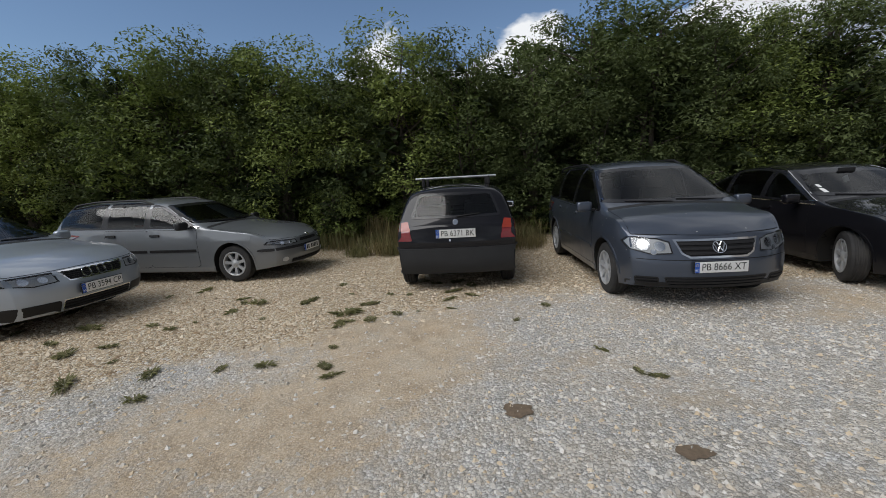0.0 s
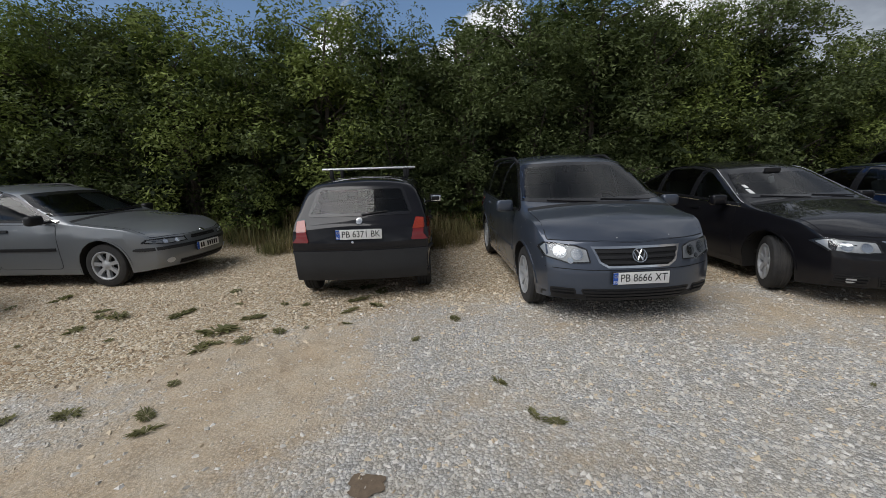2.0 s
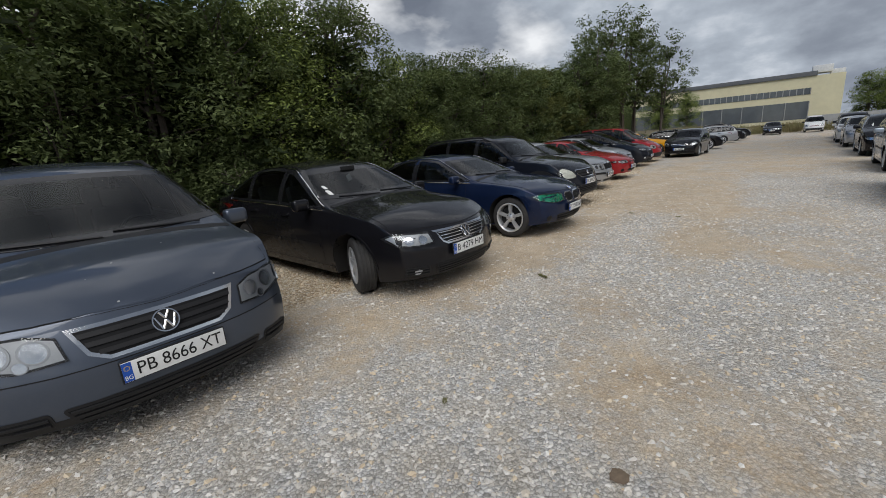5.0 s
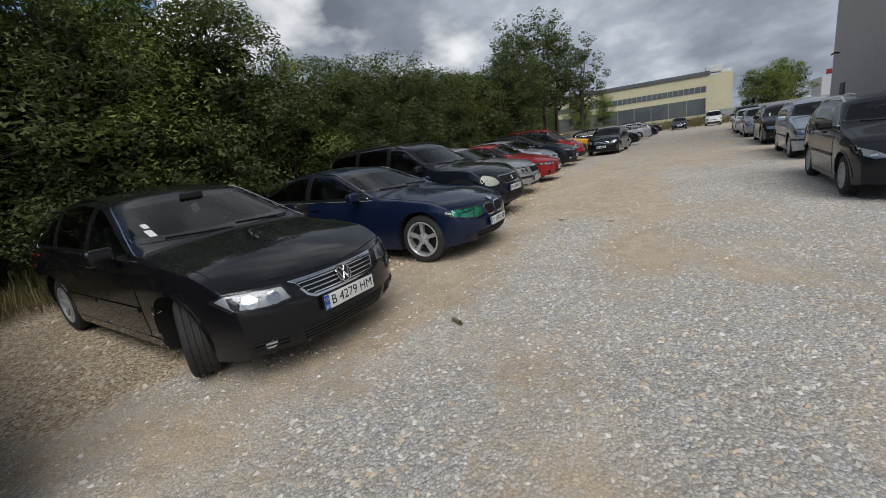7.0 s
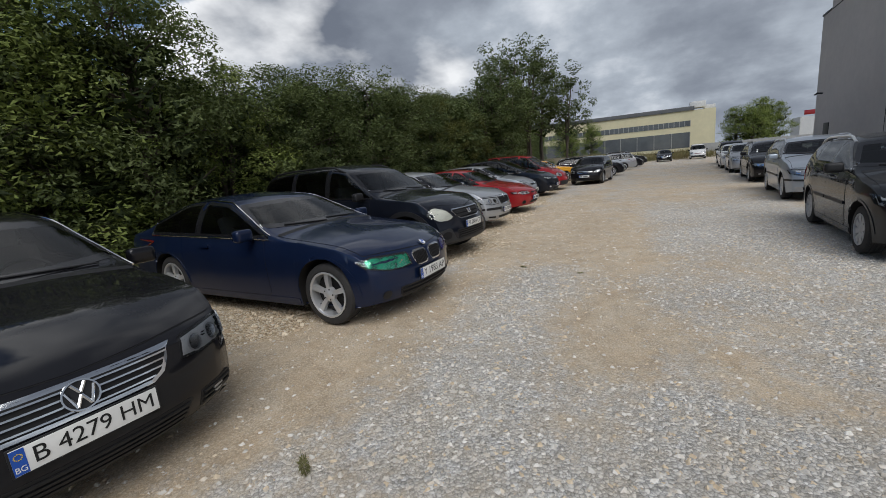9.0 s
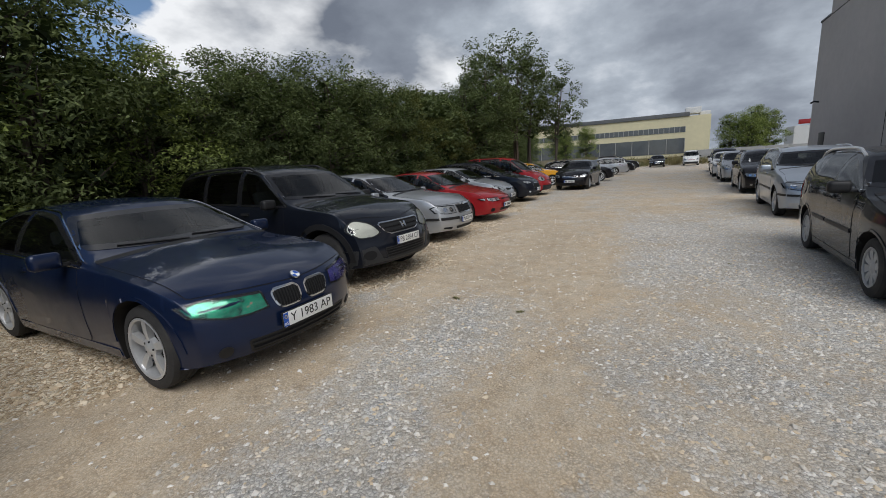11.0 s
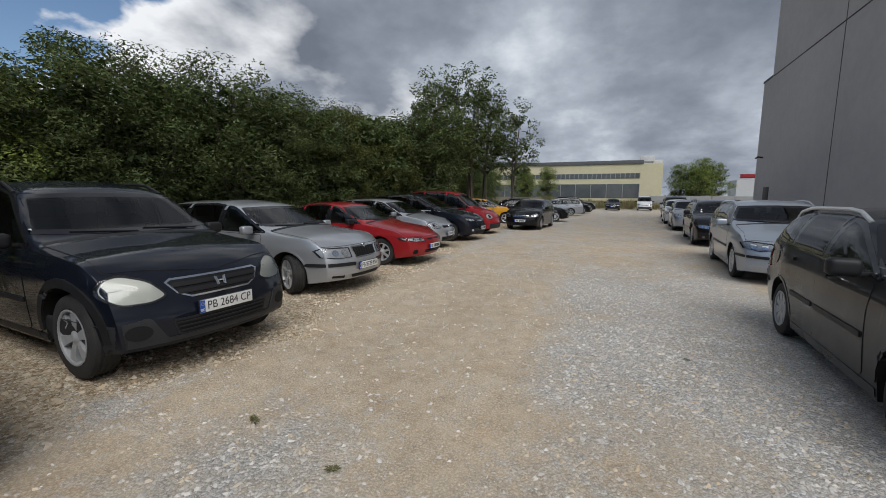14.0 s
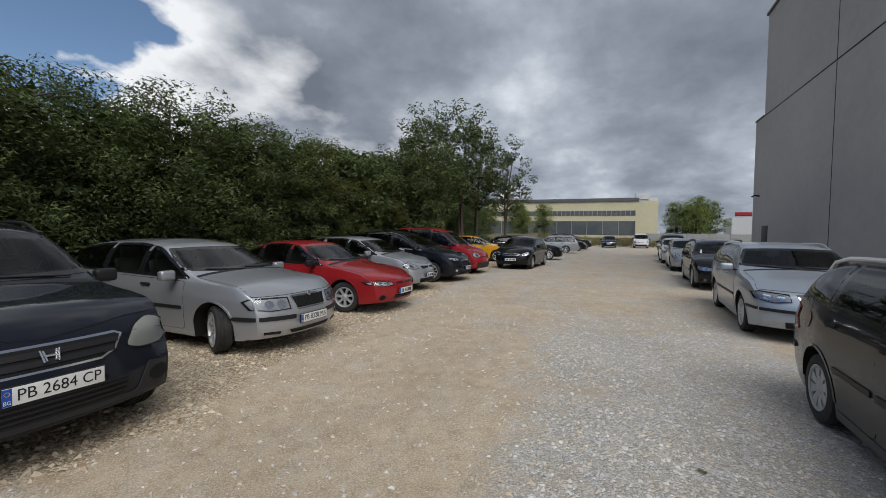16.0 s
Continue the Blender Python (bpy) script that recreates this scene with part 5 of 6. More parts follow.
def ground_material():
    m = Nodes("gravel_and_dirt")
    att = m.add("ShaderNodeAttribute")
    att.attribute_name = "share"
    sh = m.add("ShaderNodeSeparateXYZ")
    m.put(att.outputs["Vector"], sh.inputs[0])
    mid = m.noise(9, 6, 0.7)
    warp = m.add("ShaderNodeVectorMath")
    warp.operation = "ADD"
    jitter = m.add("ShaderNodeVectorMath")
    jitter.operation = "SCALE"
    jitter.inputs["Scale"].default_value = 0.02
    m.put(m.noise(30, 3, 0.6, out="Color"), jitter.inputs[0])
    m.put(m.pos, warp.inputs[0])
    m.put(jitter.outputs[0], warp.inputs[1])
    wv = warp.outputs[0]
    stones = m.voronoi(46, "F1", "Color", wv)
    edge = m.voronoi(46, "F1", "Distance", wv)
    # crevice shade between stones, put into the colour along the cell edges
    gap_shade = m.ramp(m.voronoi(46, "DISTANCE_TO_EDGE", "Distance", wv), [(0.0, 0.5), (0.10, 0.85), (0.2, 1.0)])
    fine = m.voronoi(85, "F1", "Color", wv)
    grit = m.noise(190, 4, 0.7)
    bw = m.add("ShaderNodeRGBToBW")
    m.put(stones, bw.inputs[0])
    bw2 = m.add("ShaderNodeRGBToBW")
    m.put(fine, bw2.inputs[0])
    dirt = m.ramp(m.noise(2.2, 7, 0.7), [(0.3, (0.61, 0.44, 0.265)), (0.5, (0.70, 0.55, 0.375)), (0.75, (0.75, 0.65, 0.51))])
    specks = m.ramp(bw2.outputs[0], [(0.2, (0.34, 0.29, 0.22)), (0.5, (0.48, 0.42, 0.33)), (0.85, (0.66, 0.62, 0.55))])
    dirt = m.mix(m.ramp(grit, [(0.35, 0.15), (0.7, 0.55)]), dirt, specks)
    # the same for the dirt: painted shade round finer pebbles
    pebble_shade = m.ramp(m.voronoi(62, "F1", "Distance", wv), [(0.25, 1.0), (0.62, 0.62)])
    dirt = m.mix(m.ramp(m.noise(5, 5, 0.65), [(0.35, 0.25), (0.65, 0.95)]), dirt, m.mix(1.0, dirt, pebble_shade, "MULTIPLY"))
    grey = m.ramp(bw.outputs[0], [(0.15, (0.37, 0.36, 0.335)), (0.4, (0.55, 0.54, 0.51)), (0.7, (0.66, 0.65, 0.625)), (0.85, (0.78, 0.77, 0.75))])
    grey2 = m.ramp(bw2.outputs[0], [(0.15, (0.44, 0.385, 0.305)), (0.8, (0.68, 0.62, 0.52))])
    tan = m.ramp(bw.outputs[0], [(0.15, (0.30, 0.20, 0.11)), (0.4, (0.56, 0.43, 0.27)), (0.6, (0.66, 0.54, 0.37)), (0.85, (0.80, 0.73, 0.60))])
    gravel = m.mix(m.ramp(m.noise(4, 4), [(0.4, 0.1), (0.6, 0.7)]), grey, grey2)
    share = m.math("ADD", sh.outputs[0], m.math("MULTIPLY", m.math("SUBTRACT", mid, 0.5), 1.5))
    rub = m.ramp(sh.outputs[1], [(0.3, 0.0), (0.7, 0.95)])
    base = m.mix(m.ramp(share, [(0.2, 0.0), (0.8, 0.95)]), dirt, gravel)
    base = m.mix(rub, base, tan)
    stony = m.math("MAXIMUM", m.ramp(share, [(0.1, 0.2), (0.8, 0.95)]), rub)
    base = m.mix(stony, base, m.mix(1.0, base, gap_shade, "MULTIPLY"))
    stain = m.ramp(m.noise(0.8, 5, 0.6), [(0.35, 0.87), (0.65, 1.0)])
    base = m.mix(1.0, base, stain, "MULTIPLY")
    base = m.mix(m.ramp(grit, [(0.5, 0.0), (0.85, 0.3)]), base, (0.22, 0.18, 0.14))
    base = m.mix(sh.outputs[2], base, m.ramp(m.noise(7, 6, 0.7), [(0.3, (0.07, 0.055, 0.03)), (0.7, (0.19, 0.16, 0.09))]))
    m.set(Base_Color=base, Roughness=0.95)
    hgt = m.math("ADD", m.math("MULTIPLY", m.math("SUBTRACT", 1.0, edge), stony), m.math("MULTIPLY", grit, 0.35))
    m.bump(hgt, 0.8, 0.02)
    return m.mat


GROUND = ground_material()


def ground_height(x, y):
    z = 0.02 * noise.noise((x * 0.5, y * 0.5, 0)) + 0.01 * noise.noise((x * 1.7, y * 1.7, 3))
    if y > 8.6:
        z += min(1.0, (y - 8.6) * 0.2)
    if x > 72:
        z += min(0.7, (x - 72) * 0.1)
    return z - 0.012


gx = np.concatenate([np.array([-900, -300, -120, -60, -30, -20, -14]), np.arange(-10, 22, 0.13), np.linspace(22.3, 70, 110), np.array([75, 100, 140, 200, 400, 1500])])
gy = np.concatenate([np.array([-900, -300, -100, -40, -16, -8]), np.arange(-4, 10, 0.13), np.array([10.5, 11.2, 12, 13, 14.5, 16, 22, 30, 60, 150, 400, 900])])
gv = [(float(x), float(y), ground_height(x, y)) for y in gy for x in gx]
nx = len(gx)
gf = [(j * nx + i, j * nx + i + 1, (j + 1) * nx + i + 1, (j + 1) * nx + i) for j in range(len(gy) - 1) for i in range(nx - 1)]
ground = raw("ground", gv, gf, GROUND)
ground.data.polygons.foreach_set("use_smooth", [True] * len(gf))
shares = ground.data.attributes.new("share", "FLOAT_VECTOR", "POINT")


def earth_share(x, y):
    e = 0.0 if x < 75 else min(1.0, (x - 75) / 10)
    v = y + 0.9 * noise.noise((x * 0.8, y * 0.8, 7.0)) + 0.5 * noise.noise((x * 2.4, y * 2.4, 8.0))
    return max(e, min(1.0, max(0.0, (v - 9.0) / 0.8)))


shares.data.foreach_set("vector", [c for x, y, z in gv for c in (gravel_share(x, y), yellow_share(x, y), earth_share(x, y))])
tagged(ground, "pale crushed-stone and beige dirt car park ground", "ground", kind="structure")


def stone_material(name, a, b):
    m = Nodes(name)
    geo = m.add("ShaderNodeNewGeometry")
    mid = tuple((u + v) / 2 for u, v in zip(a, b))
    c = m.ramp(geo.outputs["Random Per Island"], [(0.0, a), (0.42, mid), (0.5, (0.66, 0.55, 0.40)), (0.62, (0.55, 0.43, 0.29)), (0.68, mid), (1.0, b)])
    c = m.mix(m.ramp(m.noise(45, 4), [(0.35, 0.1), (0.75, 0.65)]), c, (0.44, 0.36, 0.26))
    m.set(Base_Color=c, Roughness=0.9)
    return m.mat


def scatter_stones(name, spots, lo, hi, mat, label):
    """Loose angular stones, one mesh."""
    r = np.random.default_rng(5)
    base = np.array([(1, 0, 0), (0.25, 0.85, 0.1), (-0.9, 0.3, 0), (-0.5, -0.8, 0.05), (0.5, -0.75, 0), (0.3, 0.2, 0.75), (-0.35, -0.15, 0.6)])
    tris = np.array([(0, 1, 5), (1, 2, 6), (1, 6, 5), (2, 3, 6), (3, 4, 6), (4, 5, 6), (4, 0, 5)])
    k = len(spots)
    P = np.array(spots)
    ang = r.uniform(0, math.tau, k)
    size = r.uniform(0, 1, k) ** 2.2 * (hi - lo) + lo
    B = np.repeat(base[None], k, 0) + r.normal(0, 0.16, (k, 7, 3))
    B *= (size[:, None] * np.stack([np.ones(k), r.uniform(0.55, 1, k), r.uniform(0.5, 1.0, k)], 1))[:, None, :]
    X = B[..., 0] * np.cos(ang)[:, None] - B[..., 1] * np.sin(ang)[:, None] + P[:, 0, None]
    Y = B[..., 0] * np.sin(ang)[:, None] + B[..., 1] * np.cos(ang)[:, None] + P[:, 1, None]
    Z = B[..., 2] + P[:, 2, None] - 0.003
    V = np.stack([X, Y, Z], -1).reshape(-1, 3)
    F = (tris[None] + 7 * np.arange(k)[:, None, None]).reshape(-1, 3)
    ob = raw(name, V, F, mat)
    tagged(ob, label, "gravel", kind="stuff")
    return ob


srng = random.Random(3)
grey_spots, tan_spots = [], []
while len(grey_spots) < 92000:
    x, y = srng.uniform(-4, 24), srng.uniform(-0.9, 5.2)
    if srng.random() < (gravel_share(x, y) ** 1.5 + 0.10) * min(1.0, (24 - x) / 14, (y + 0.9) / 0.8) and srng.random() > yellow_share(x, y):
        grey_spots.append((x, y, ground_height(x, y)))
while len(tan_spots) < 27000:
    x, y = srng.uniform(-6, 20), srng.uniform(2.4, 9.4)
    if srng.random() < yellow_share(x, y) and srng.random() < max(0.2, 1.2 - (y - 4) * 0.2):
        tan_spots.append((x, y, ground_height(x, y)))
scatter_stones("grey_gravel", grey_spots, 0.005, 0.026, stone_material("grey_limestone", (0.34, 0.33, 0.305), (0.78, 0.765, 0.73)), "loose grey crushed limestone on the lane")
scatter_stones("yellow_rubble", tan_spots, 0.008, 0.042, stone_material("yellow_limestone", (0.34, 0.23, 0.13), (0.80, 0.71, 0.56)), "loose yellowish stone rubble before the hedge")


# ---- foliage ----
def leaf_material(name, dark, light):
    m = Nodes(name)
    geo = m.add("ShaderNodeNewGeometry")
    info = m.add("ShaderNodeObjectInfo")
    mean = tuple((a + b) / 2 for a, b in zip(dark, light))
    c = m.ramp(m.noise(1.3, 4, 0.6), [(0.34, dark), (0.5, mean), (0.66, light)])
    c = m.mix(1.0, c, m.ramp(geo.outputs["Random Per Island"], [(0.0, 0.62), (0.7, 1.0), (1.0, 1.3)]), "MULTIPLY")
    c = m.mix(m.math("MULTIPLY", info.outputs["Random"], 0.55), c, tuple(v * k for v, k in zip(mean, (0.62, 0.66, 0.66))))
    m.set(Base_Color=c, Roughness=0.7, Specular_IOR_Level=0.25)
    tr = m.add("ShaderNodeBsdfTranslucent")
    m.put(m.mix(0.4, c, (0.10, 0.16, 0.02)), tr.inputs[0])
    mx = m.add("ShaderNodeMixShader")
    mx.inputs[0].default_value = 0.28
    m.put(m.bsdf.outputs[0], mx.inputs[1])
    m.put(tr.outputs[0], mx.inputs[2])
    m.put(mx.outputs[0], m.out.inputs[0])
    return m.mat


LEAF = leaf_material("leaf_green", (0.060, 0.080, 0.030), (0.185, 0.225, 0.085))
# darker leaf colour with the crown's inner shade put into it
LEAF_SHADE = leaf_material("leaf_inner_shade", (0.022, 0.033, 0.014), (0.062, 0.086, 0.032))
LEAF_LIGHT = leaf_material("leaf_fresh_green", (0.11, 0.15, 0.035), (0.33, 0.39, 0.11))
LEAF_YELLOW = leaf_material("leaf_yellow_green", (0.05, 0.065, 0.018), (0.20, 0.20, 0.06))
BARK = simple("bark_grey_brown", (0.11, 0.09, 0.075), 0.9, grain=14, amount=0.5, bump=0.6)
rng = np.random.default_rng(7)


def leaf_cloud(centres, radii, per, size, flat=0.75):
    """Arrays of small pointed leaves round clump centres."""
    V = []
    for c, r, k in zip(centres, radii, per):
        d = rng.normal(size=(k, 3))
        d /= np.linalg.norm(d, axis=1)[:, None]
        rad = r * rng.uniform(0.25, 1.0, (k, 1)) ** 0.5
        p = c + d * rad * np.array([1, 1, flat])
        nrm = d * 0.5 + rng.normal(size=(k, 3)) * 0.45 + np.array([0, 0, 0.75])
        nrm /= np.linalg.norm(nrm, axis=1)[:, None]
        a = np.cross(nrm, rng.normal(size=(k, 3)))
        a /= np.linalg.norm(a, axis=1)[:, None]
        b = np.cross(nrm, a)
        s = size * rng.uniform(0.6, 1.35, (k, 1))
        V.append(np.stack([p - a * s - b * s * 0.5, p - a * s * 0.6 + b * s * 0.55, p + a * s * 1.25], 1))
    V = np.concatenate(V).reshape(-1, 3)
    return V


def crown_mesh(name, V, mat, parent, corners=3):
    n = len(V) // corners
    me = bpy.data.meshes.new(name)
    me.vertices.add(n * corners)
    me.vertices.foreach_set("co", V.astype(np.float32).ravel())
    me.loops.add(n * corners)
    me.loops.foreach_set("vertex_index", np.arange(n * corners, dtype=np.int32))
    me.polygons.add(n)
    me.polygons.foreach_set("loop_start", np.arange(0, n * corners, corners, dtype=np.int32))
    me.update(calc_edges=True)
    me.materials.append(mat)
    ob = new(name, me)
    ob.parent = parent
    return ob


def make_tree(name, height, spread, low, clumps, leaves, size, mat, label, stems=3, seed=1, airy=0.0):
    """Stems with limbs; a crown of leaf clumps at the limb ends. low: where the crown begins, as a share of the height."""
    rnd = random.Random(seed)
    root = new(name)
    tagged(root, label, "tree")
    ends = []
    for s in range(stems):
        bm = bmesh.new()
        a = rnd.uniform(0, math.tau)
        lean = rnd.uniform(0.05, 0.28) * spread
        pts = [Vector((0.12 * s * math.cos(a), 0.12 * s * math.sin(a), -0.15))]
        hs = height * rnd.uniform(0.72, 0.95)
        for k in range(1, 7):
            t = k / 6
            pts.append(Vector((math.cos(a) * lean * t + rnd.uniform(-0.08, 0.08), math.sin(a) * lean * t + rnd.uniform(-0.08, 0.08), hs * t)))
        add_tube(bm, pts, [0.075 * (1 - 0.8 * k / 6) * height / 5 for k in range(7)], 5)
        for k in range(9):
            t = rnd.uniform(max(0.15, low), 0.95)
            i = min(5, int(t * 6))
            p0 = pts[i].lerp(pts[i + 1], t * 6 - i)
            b = rnd.uniform(0, math.tau)
            ln = spread * rnd.uniform(0.4, 0.95) * (1.1 - 0.6 * t)
            p1 = p0 + Vector((math.cos(b) * ln * 0.5, math.sin(b) * ln * 0.5, ln * 0.25))
            p2 = p0 + Vector((math.cos(b) * ln, math.sin(b) * ln, ln * rnd.uniform(0.3, 0.75)))
            add_tube(bm, [p0, p1, p2], [0.03, 0.02, 0.008], 4)
            ends += [p2, p1.lerp(p2, 0.5)]
        ends.append(pts[-1])
        part("trunk", bm, BARK, root)
    centres, radii, per = [], [], []
    for k in range(clumps):
        if rnd.random() < 0.42:
            e = rnd.choice(ends)
            c = e + Vector((rnd.gauss(0, 0.22), rnd.gauss(0, 0.22), rnd.gauss(0, 0.2)))
        else:
            u = rnd.uniform(low, 1.0)
            w = spread * (0.55 + 0.5 * math.sin(math.pi * min(1, max(0, (u - low) / (1 - low) * 0.85 + 0.12)))) * rnd.uniform(0.4, 1.0)
            b = rnd.uniform(0, math.tau)
            c = Vector((math.cos(b) * w, math.sin(b) * w, u * height))
        r = rnd.uniform(0.22, 0.52) * (spread / 1.9) ** 0.5
        centres.append(np.array(c))
        radii.append(r)
        per.append(int(leaves * rnd.uniform(0.5, 1.3) * (r / 0.36) ** 2))
    V = leaf_cloud(centres, radii, per, size)
    # oversized dark leaves added in the core in place of the crown's own shade
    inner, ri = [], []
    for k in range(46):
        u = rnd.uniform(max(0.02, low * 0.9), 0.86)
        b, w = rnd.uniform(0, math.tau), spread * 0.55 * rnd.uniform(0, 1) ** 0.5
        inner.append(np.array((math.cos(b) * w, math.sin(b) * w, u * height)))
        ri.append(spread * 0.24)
    root["crown_top"] = float(np.percentile(V[:, 2], 99.3))
    crown_mesh("crown", V, mat, root)
    crown_mesh("inner_foliage", leaf_cloud(inner, ri, [int(16 * (1 - airy))] * 46, size * 3.0), LEAF_SHADE, root)
    return root


kinds = [
    make_tree("tree", 5.0, 1.8, 0.02, 200, 112, 0.042, LEAF, "dense dark green broadleaf shrub tree behind the parked cars", 4, 1),
    make_tree("tree", 5.4, 2.0, 0.04, 205, 112, 0.043, LEAF, "tall dark green broadleaf tree in the hedge", 4, 2),
    make_tree("tree", 4.8, 1.8, 0.01, 200, 112, 0.042, LEAF_LIGHT, "fresh green young tree at the car park's edge", 5, 3),
    make_tree("tree", 6.6, 2.1, 0.16, 150, 95, 0.060, LEAF_YELLOW, "tall yellowish green tree with bare lower stems", 3, 4),
    make_tree("tree", 7.2, 1.9, 0.42, 70, 85, 0.070, LEAF, "airy tall tree with open crown", 2, 5, 0.85),
    make_tree("shrub", 2.0, 1.1, 0.0, 70, 95, 0.042, LEAF, "low dark green shrub at the foot of the hedge", 5, 6),
    make_tree("shrub", 1.7, 1.0, 0.0, 65, 95, 0.042, LEAF_LIGHT, "low fresh green shrub at the foot of the hedge", 5, 8),
    make_tree("tree", 5.4, 2.3, 0.02, 150, 40, 0.105, LEAF, "dense dark green tree deep in the hedge", 3, 9),
]
TALL = [k["crown_top"] for k in kinds]
tree_used = set()
pick = random.Random(11)


def plant_tree(k, x, y, top_z):
    z = ground_height(x, y)
    s = (top_z - z) / TALL[k]
    m = pose(x, y, z, 0, 0, pick.uniform(0, 360)) @ Matrix.Diagonal((s * pick.uniform(0.92, 1.15), s * pick.uniform(0.92, 1.15), s, 1))
    if k not in tree_used:
        tree_used.add(k)
        kinds[k].matrix_basis = m
    else:
        copy_thing(kinds[k], m)


def hedge_top(x):
    return float(np.interp(x, [-20, -12, -9, -7, -5, -2, 0, 3, 5, 9.3, 10.3, 12, 14, 16, 18, 20, 22, 25, 29, 36, 40, 46, 56], [5.1, 5.1, 5.7, 5.2, 5.4, 5.0, 5.3, 5.45, 5.85, 5.6, 4.9, 4.5, 4.8, 5.0, 4.7, 5.0, 5.4, 6.1, 6.6, 7.2, 6.4, 5.6, 4.6]))


x = -17.0
while x < 55:
    kind = pick.choice([2, 2, 0, 1]) if x < -3 else pick.choice([0, 1, 0, 1, 2]) if x < 20 else pick.choice([3, 1, 0, 3]) if x < 29 else pick.choice([4, 3, 4]) if x < 38 else pick.choice([1, 3, 0])
    y = 10.5 + pick.uniform(-0.3, 0.4) + float(np.interp(x, [28, 33, 56], [0, 2.4, 5.0]))
    plant_tree(kind, x, y, hedge_top(x) * pick.uniform(0.9, 1.06))
    x += pick.uniform(1.15, 1.75) if x < 24 else pick.uniform(1.7, 2.6)
x = -17.0
while x < 48:
    y = 12.0 + pick.uniform(-0.4, 0.5) + float(np.interp(x, [28, 33, 56], [0, 2.4, 5.0]))
    plant_tree(7, x, y, hedge_top(x) * pick.uniform(0.95, 1.08))
    x += pick.uniform(1.5, 2.2)
x = -19.0
while x < 40:
    plant_tree(7, x, 13.9 + pick.uniform(-0.5, 0.5) + float(np.interp(x, [28, 33, 56], [0, 2.4, 5.0])), hedge_top(x) * pick.uniform(1.08, 1.22))
    x += pick.uniform(2.4, 3.0)
x = -15.0
while x < 40:
    plant_tree(pick.choice([5, 5, 6]), x, 9.5 + pick.uniform(-0.25, 0.4), pick.uniform(1.0, 2.1))
    x += pick.uniform(1.2, 2.4)
for x, y, tz in ((105, -11, 9.0), (108, -15, 10.4), (112, -18, 9.6), (104, -13.5, 8.4), (100, -27, 6.4), (105, 16, 9), (100, 21, 9.5), (92, 18, 7), (88, 24, 8)):
    plant_tree(2, x, y, tz)
for x, y, tz in ((28.6, 10.2, 8.0), (31.0, 10.4, 9.5), (33.2, 9.8, 10.1), (35.6, 9.6, 9.6), (38.3, 8.3, 9.2)):
    plant_tree(4, x, y, tz)


# ---- buildings ----
WALL_GREY = simple("grey_render_wall", (0.43, 0.40, 0.38), 0.85, grain=2.5, amount=0.10, bump=0.15)
WALL_YELLOW = simple("yellow_render", (0.66, 0.60, 0.40), 0.85, grain=1.2, amount=0.10)
ROOF_DARK = simple("dark_roof_felt", (0.12, 0.125, 0.13), 0.8, grain=2)
STRIP_GLASS = simple("old_window_glass", (0.10, 0.11, 0.12), 0.2, grain=0.5, amount=0.4, coat=0.5)
FRAME_GREY = simple("window_frame_grey", (0.30, 0.30, 0.29), 0.6)
METAL_WHITE = simple("white_metal", (0.62, 0.62, 0.61), 0.5)

hall = new("grey_hall")
tagged(hall, "windowless dark grey rendered hall with a stepped roofline", "building")
part("wall", box((31.8, -14.2, 4.4), (19.6, 14.0, 9.0)), WALL_GREY, hall)
part("upper_wall", box((30.7, -14.2, 11.9), (18.7, 14.0, 6.0)), WALL_GREY, hall)
part("ledge", box((40.85, -14.2, 8.93), (1.6, 14.1, 0.12), 0.02), ROOF_DARK, hall)
part("parapet", box((30.7, -14.2, 14.95), (18.9, 14.2, 0.14), 0.02), ROOF_DARK, hall)
for x in (31.5,):
    part("wall_joint", box((x, -7.195, 7.4), (0.03, 0.012, 14.8)), GAP, hall)
part("wall_joint", box((31.0, -7.195, 8.9), (17.8, 0.014, 0.05)), GAP, hall)
door = part("door", box((39.2, -7.2, 1.12), (0.95, 0.06, 2.24), 0.01), PLASTIC, hall, "black steel door")
part("outlet", tube([(40.4, -7.2, 4.1), (40.4, -6.95, 4.15), (40.4, -6.8, 4.05)], 0.05, 8), PLASTIC, hall)

plant = new("factory")
tagged(plant, "pale yellow two-storey factory with strip windows", "building")
part("wall", box((138, 14.0, 5.0), (12, 48, 11.6)), WALL_YELLOW, plant)
part("roof", box((138, 16.5, 11.3), (12.6, 43.6, 1.0), 0.05), ROOF_DARK, plant)
for j, (z0, z1, y0, y1) in enumerate(((6.9, 8.3, -4.5, 37), (1.5, 5.4, -4.5, 37))):
    w = part("window_band", box((131.98, (y0 + y1) / 2, (z0 + z1) / 2), (0.1, y1 - y0, z1 - z0)), STRIP_GLASS, plant)
    n = 34 if j == 0 else 10
    for k in range(n + 1):
        part("mullion", box((131.9, y0 + (y1 - y0) * k / n, (z0 + z1) / 2), (0.16, 0.16, z1 - z0)), FRAME_GREY, w)
part("roof_plant", box((136, -6.2, 12.3), (4, 3.5, 1.6), 0.1), METAL_WHITE, plant)
part("roof_plant", box((138, -9.0, 11.6), (3, 2.5, 1.0), 0.1), METAL_WHITE, plant)

wall_far = tagged(new("low_wall"), "low grey concrete boundary wall at the lane's far end", "wall")
for k in range(9):
    part("wall_panel", box((86, -5.5 - 3.0 * k, 0.9), (0.2, 2.96, 2.0), 0.03), FRAME_GREY, wall_far)
shop = tagged(new("far_building"), "distant white building with a red roof sign", "building")
part("wall", box((170, -37.5, 4), (10, 7, 7)), METAL_WHITE, shop)
part("roof_sign", box((165, -37, 8.6), (0.4, 4.5, 1.3), 0.05), RED, shop)


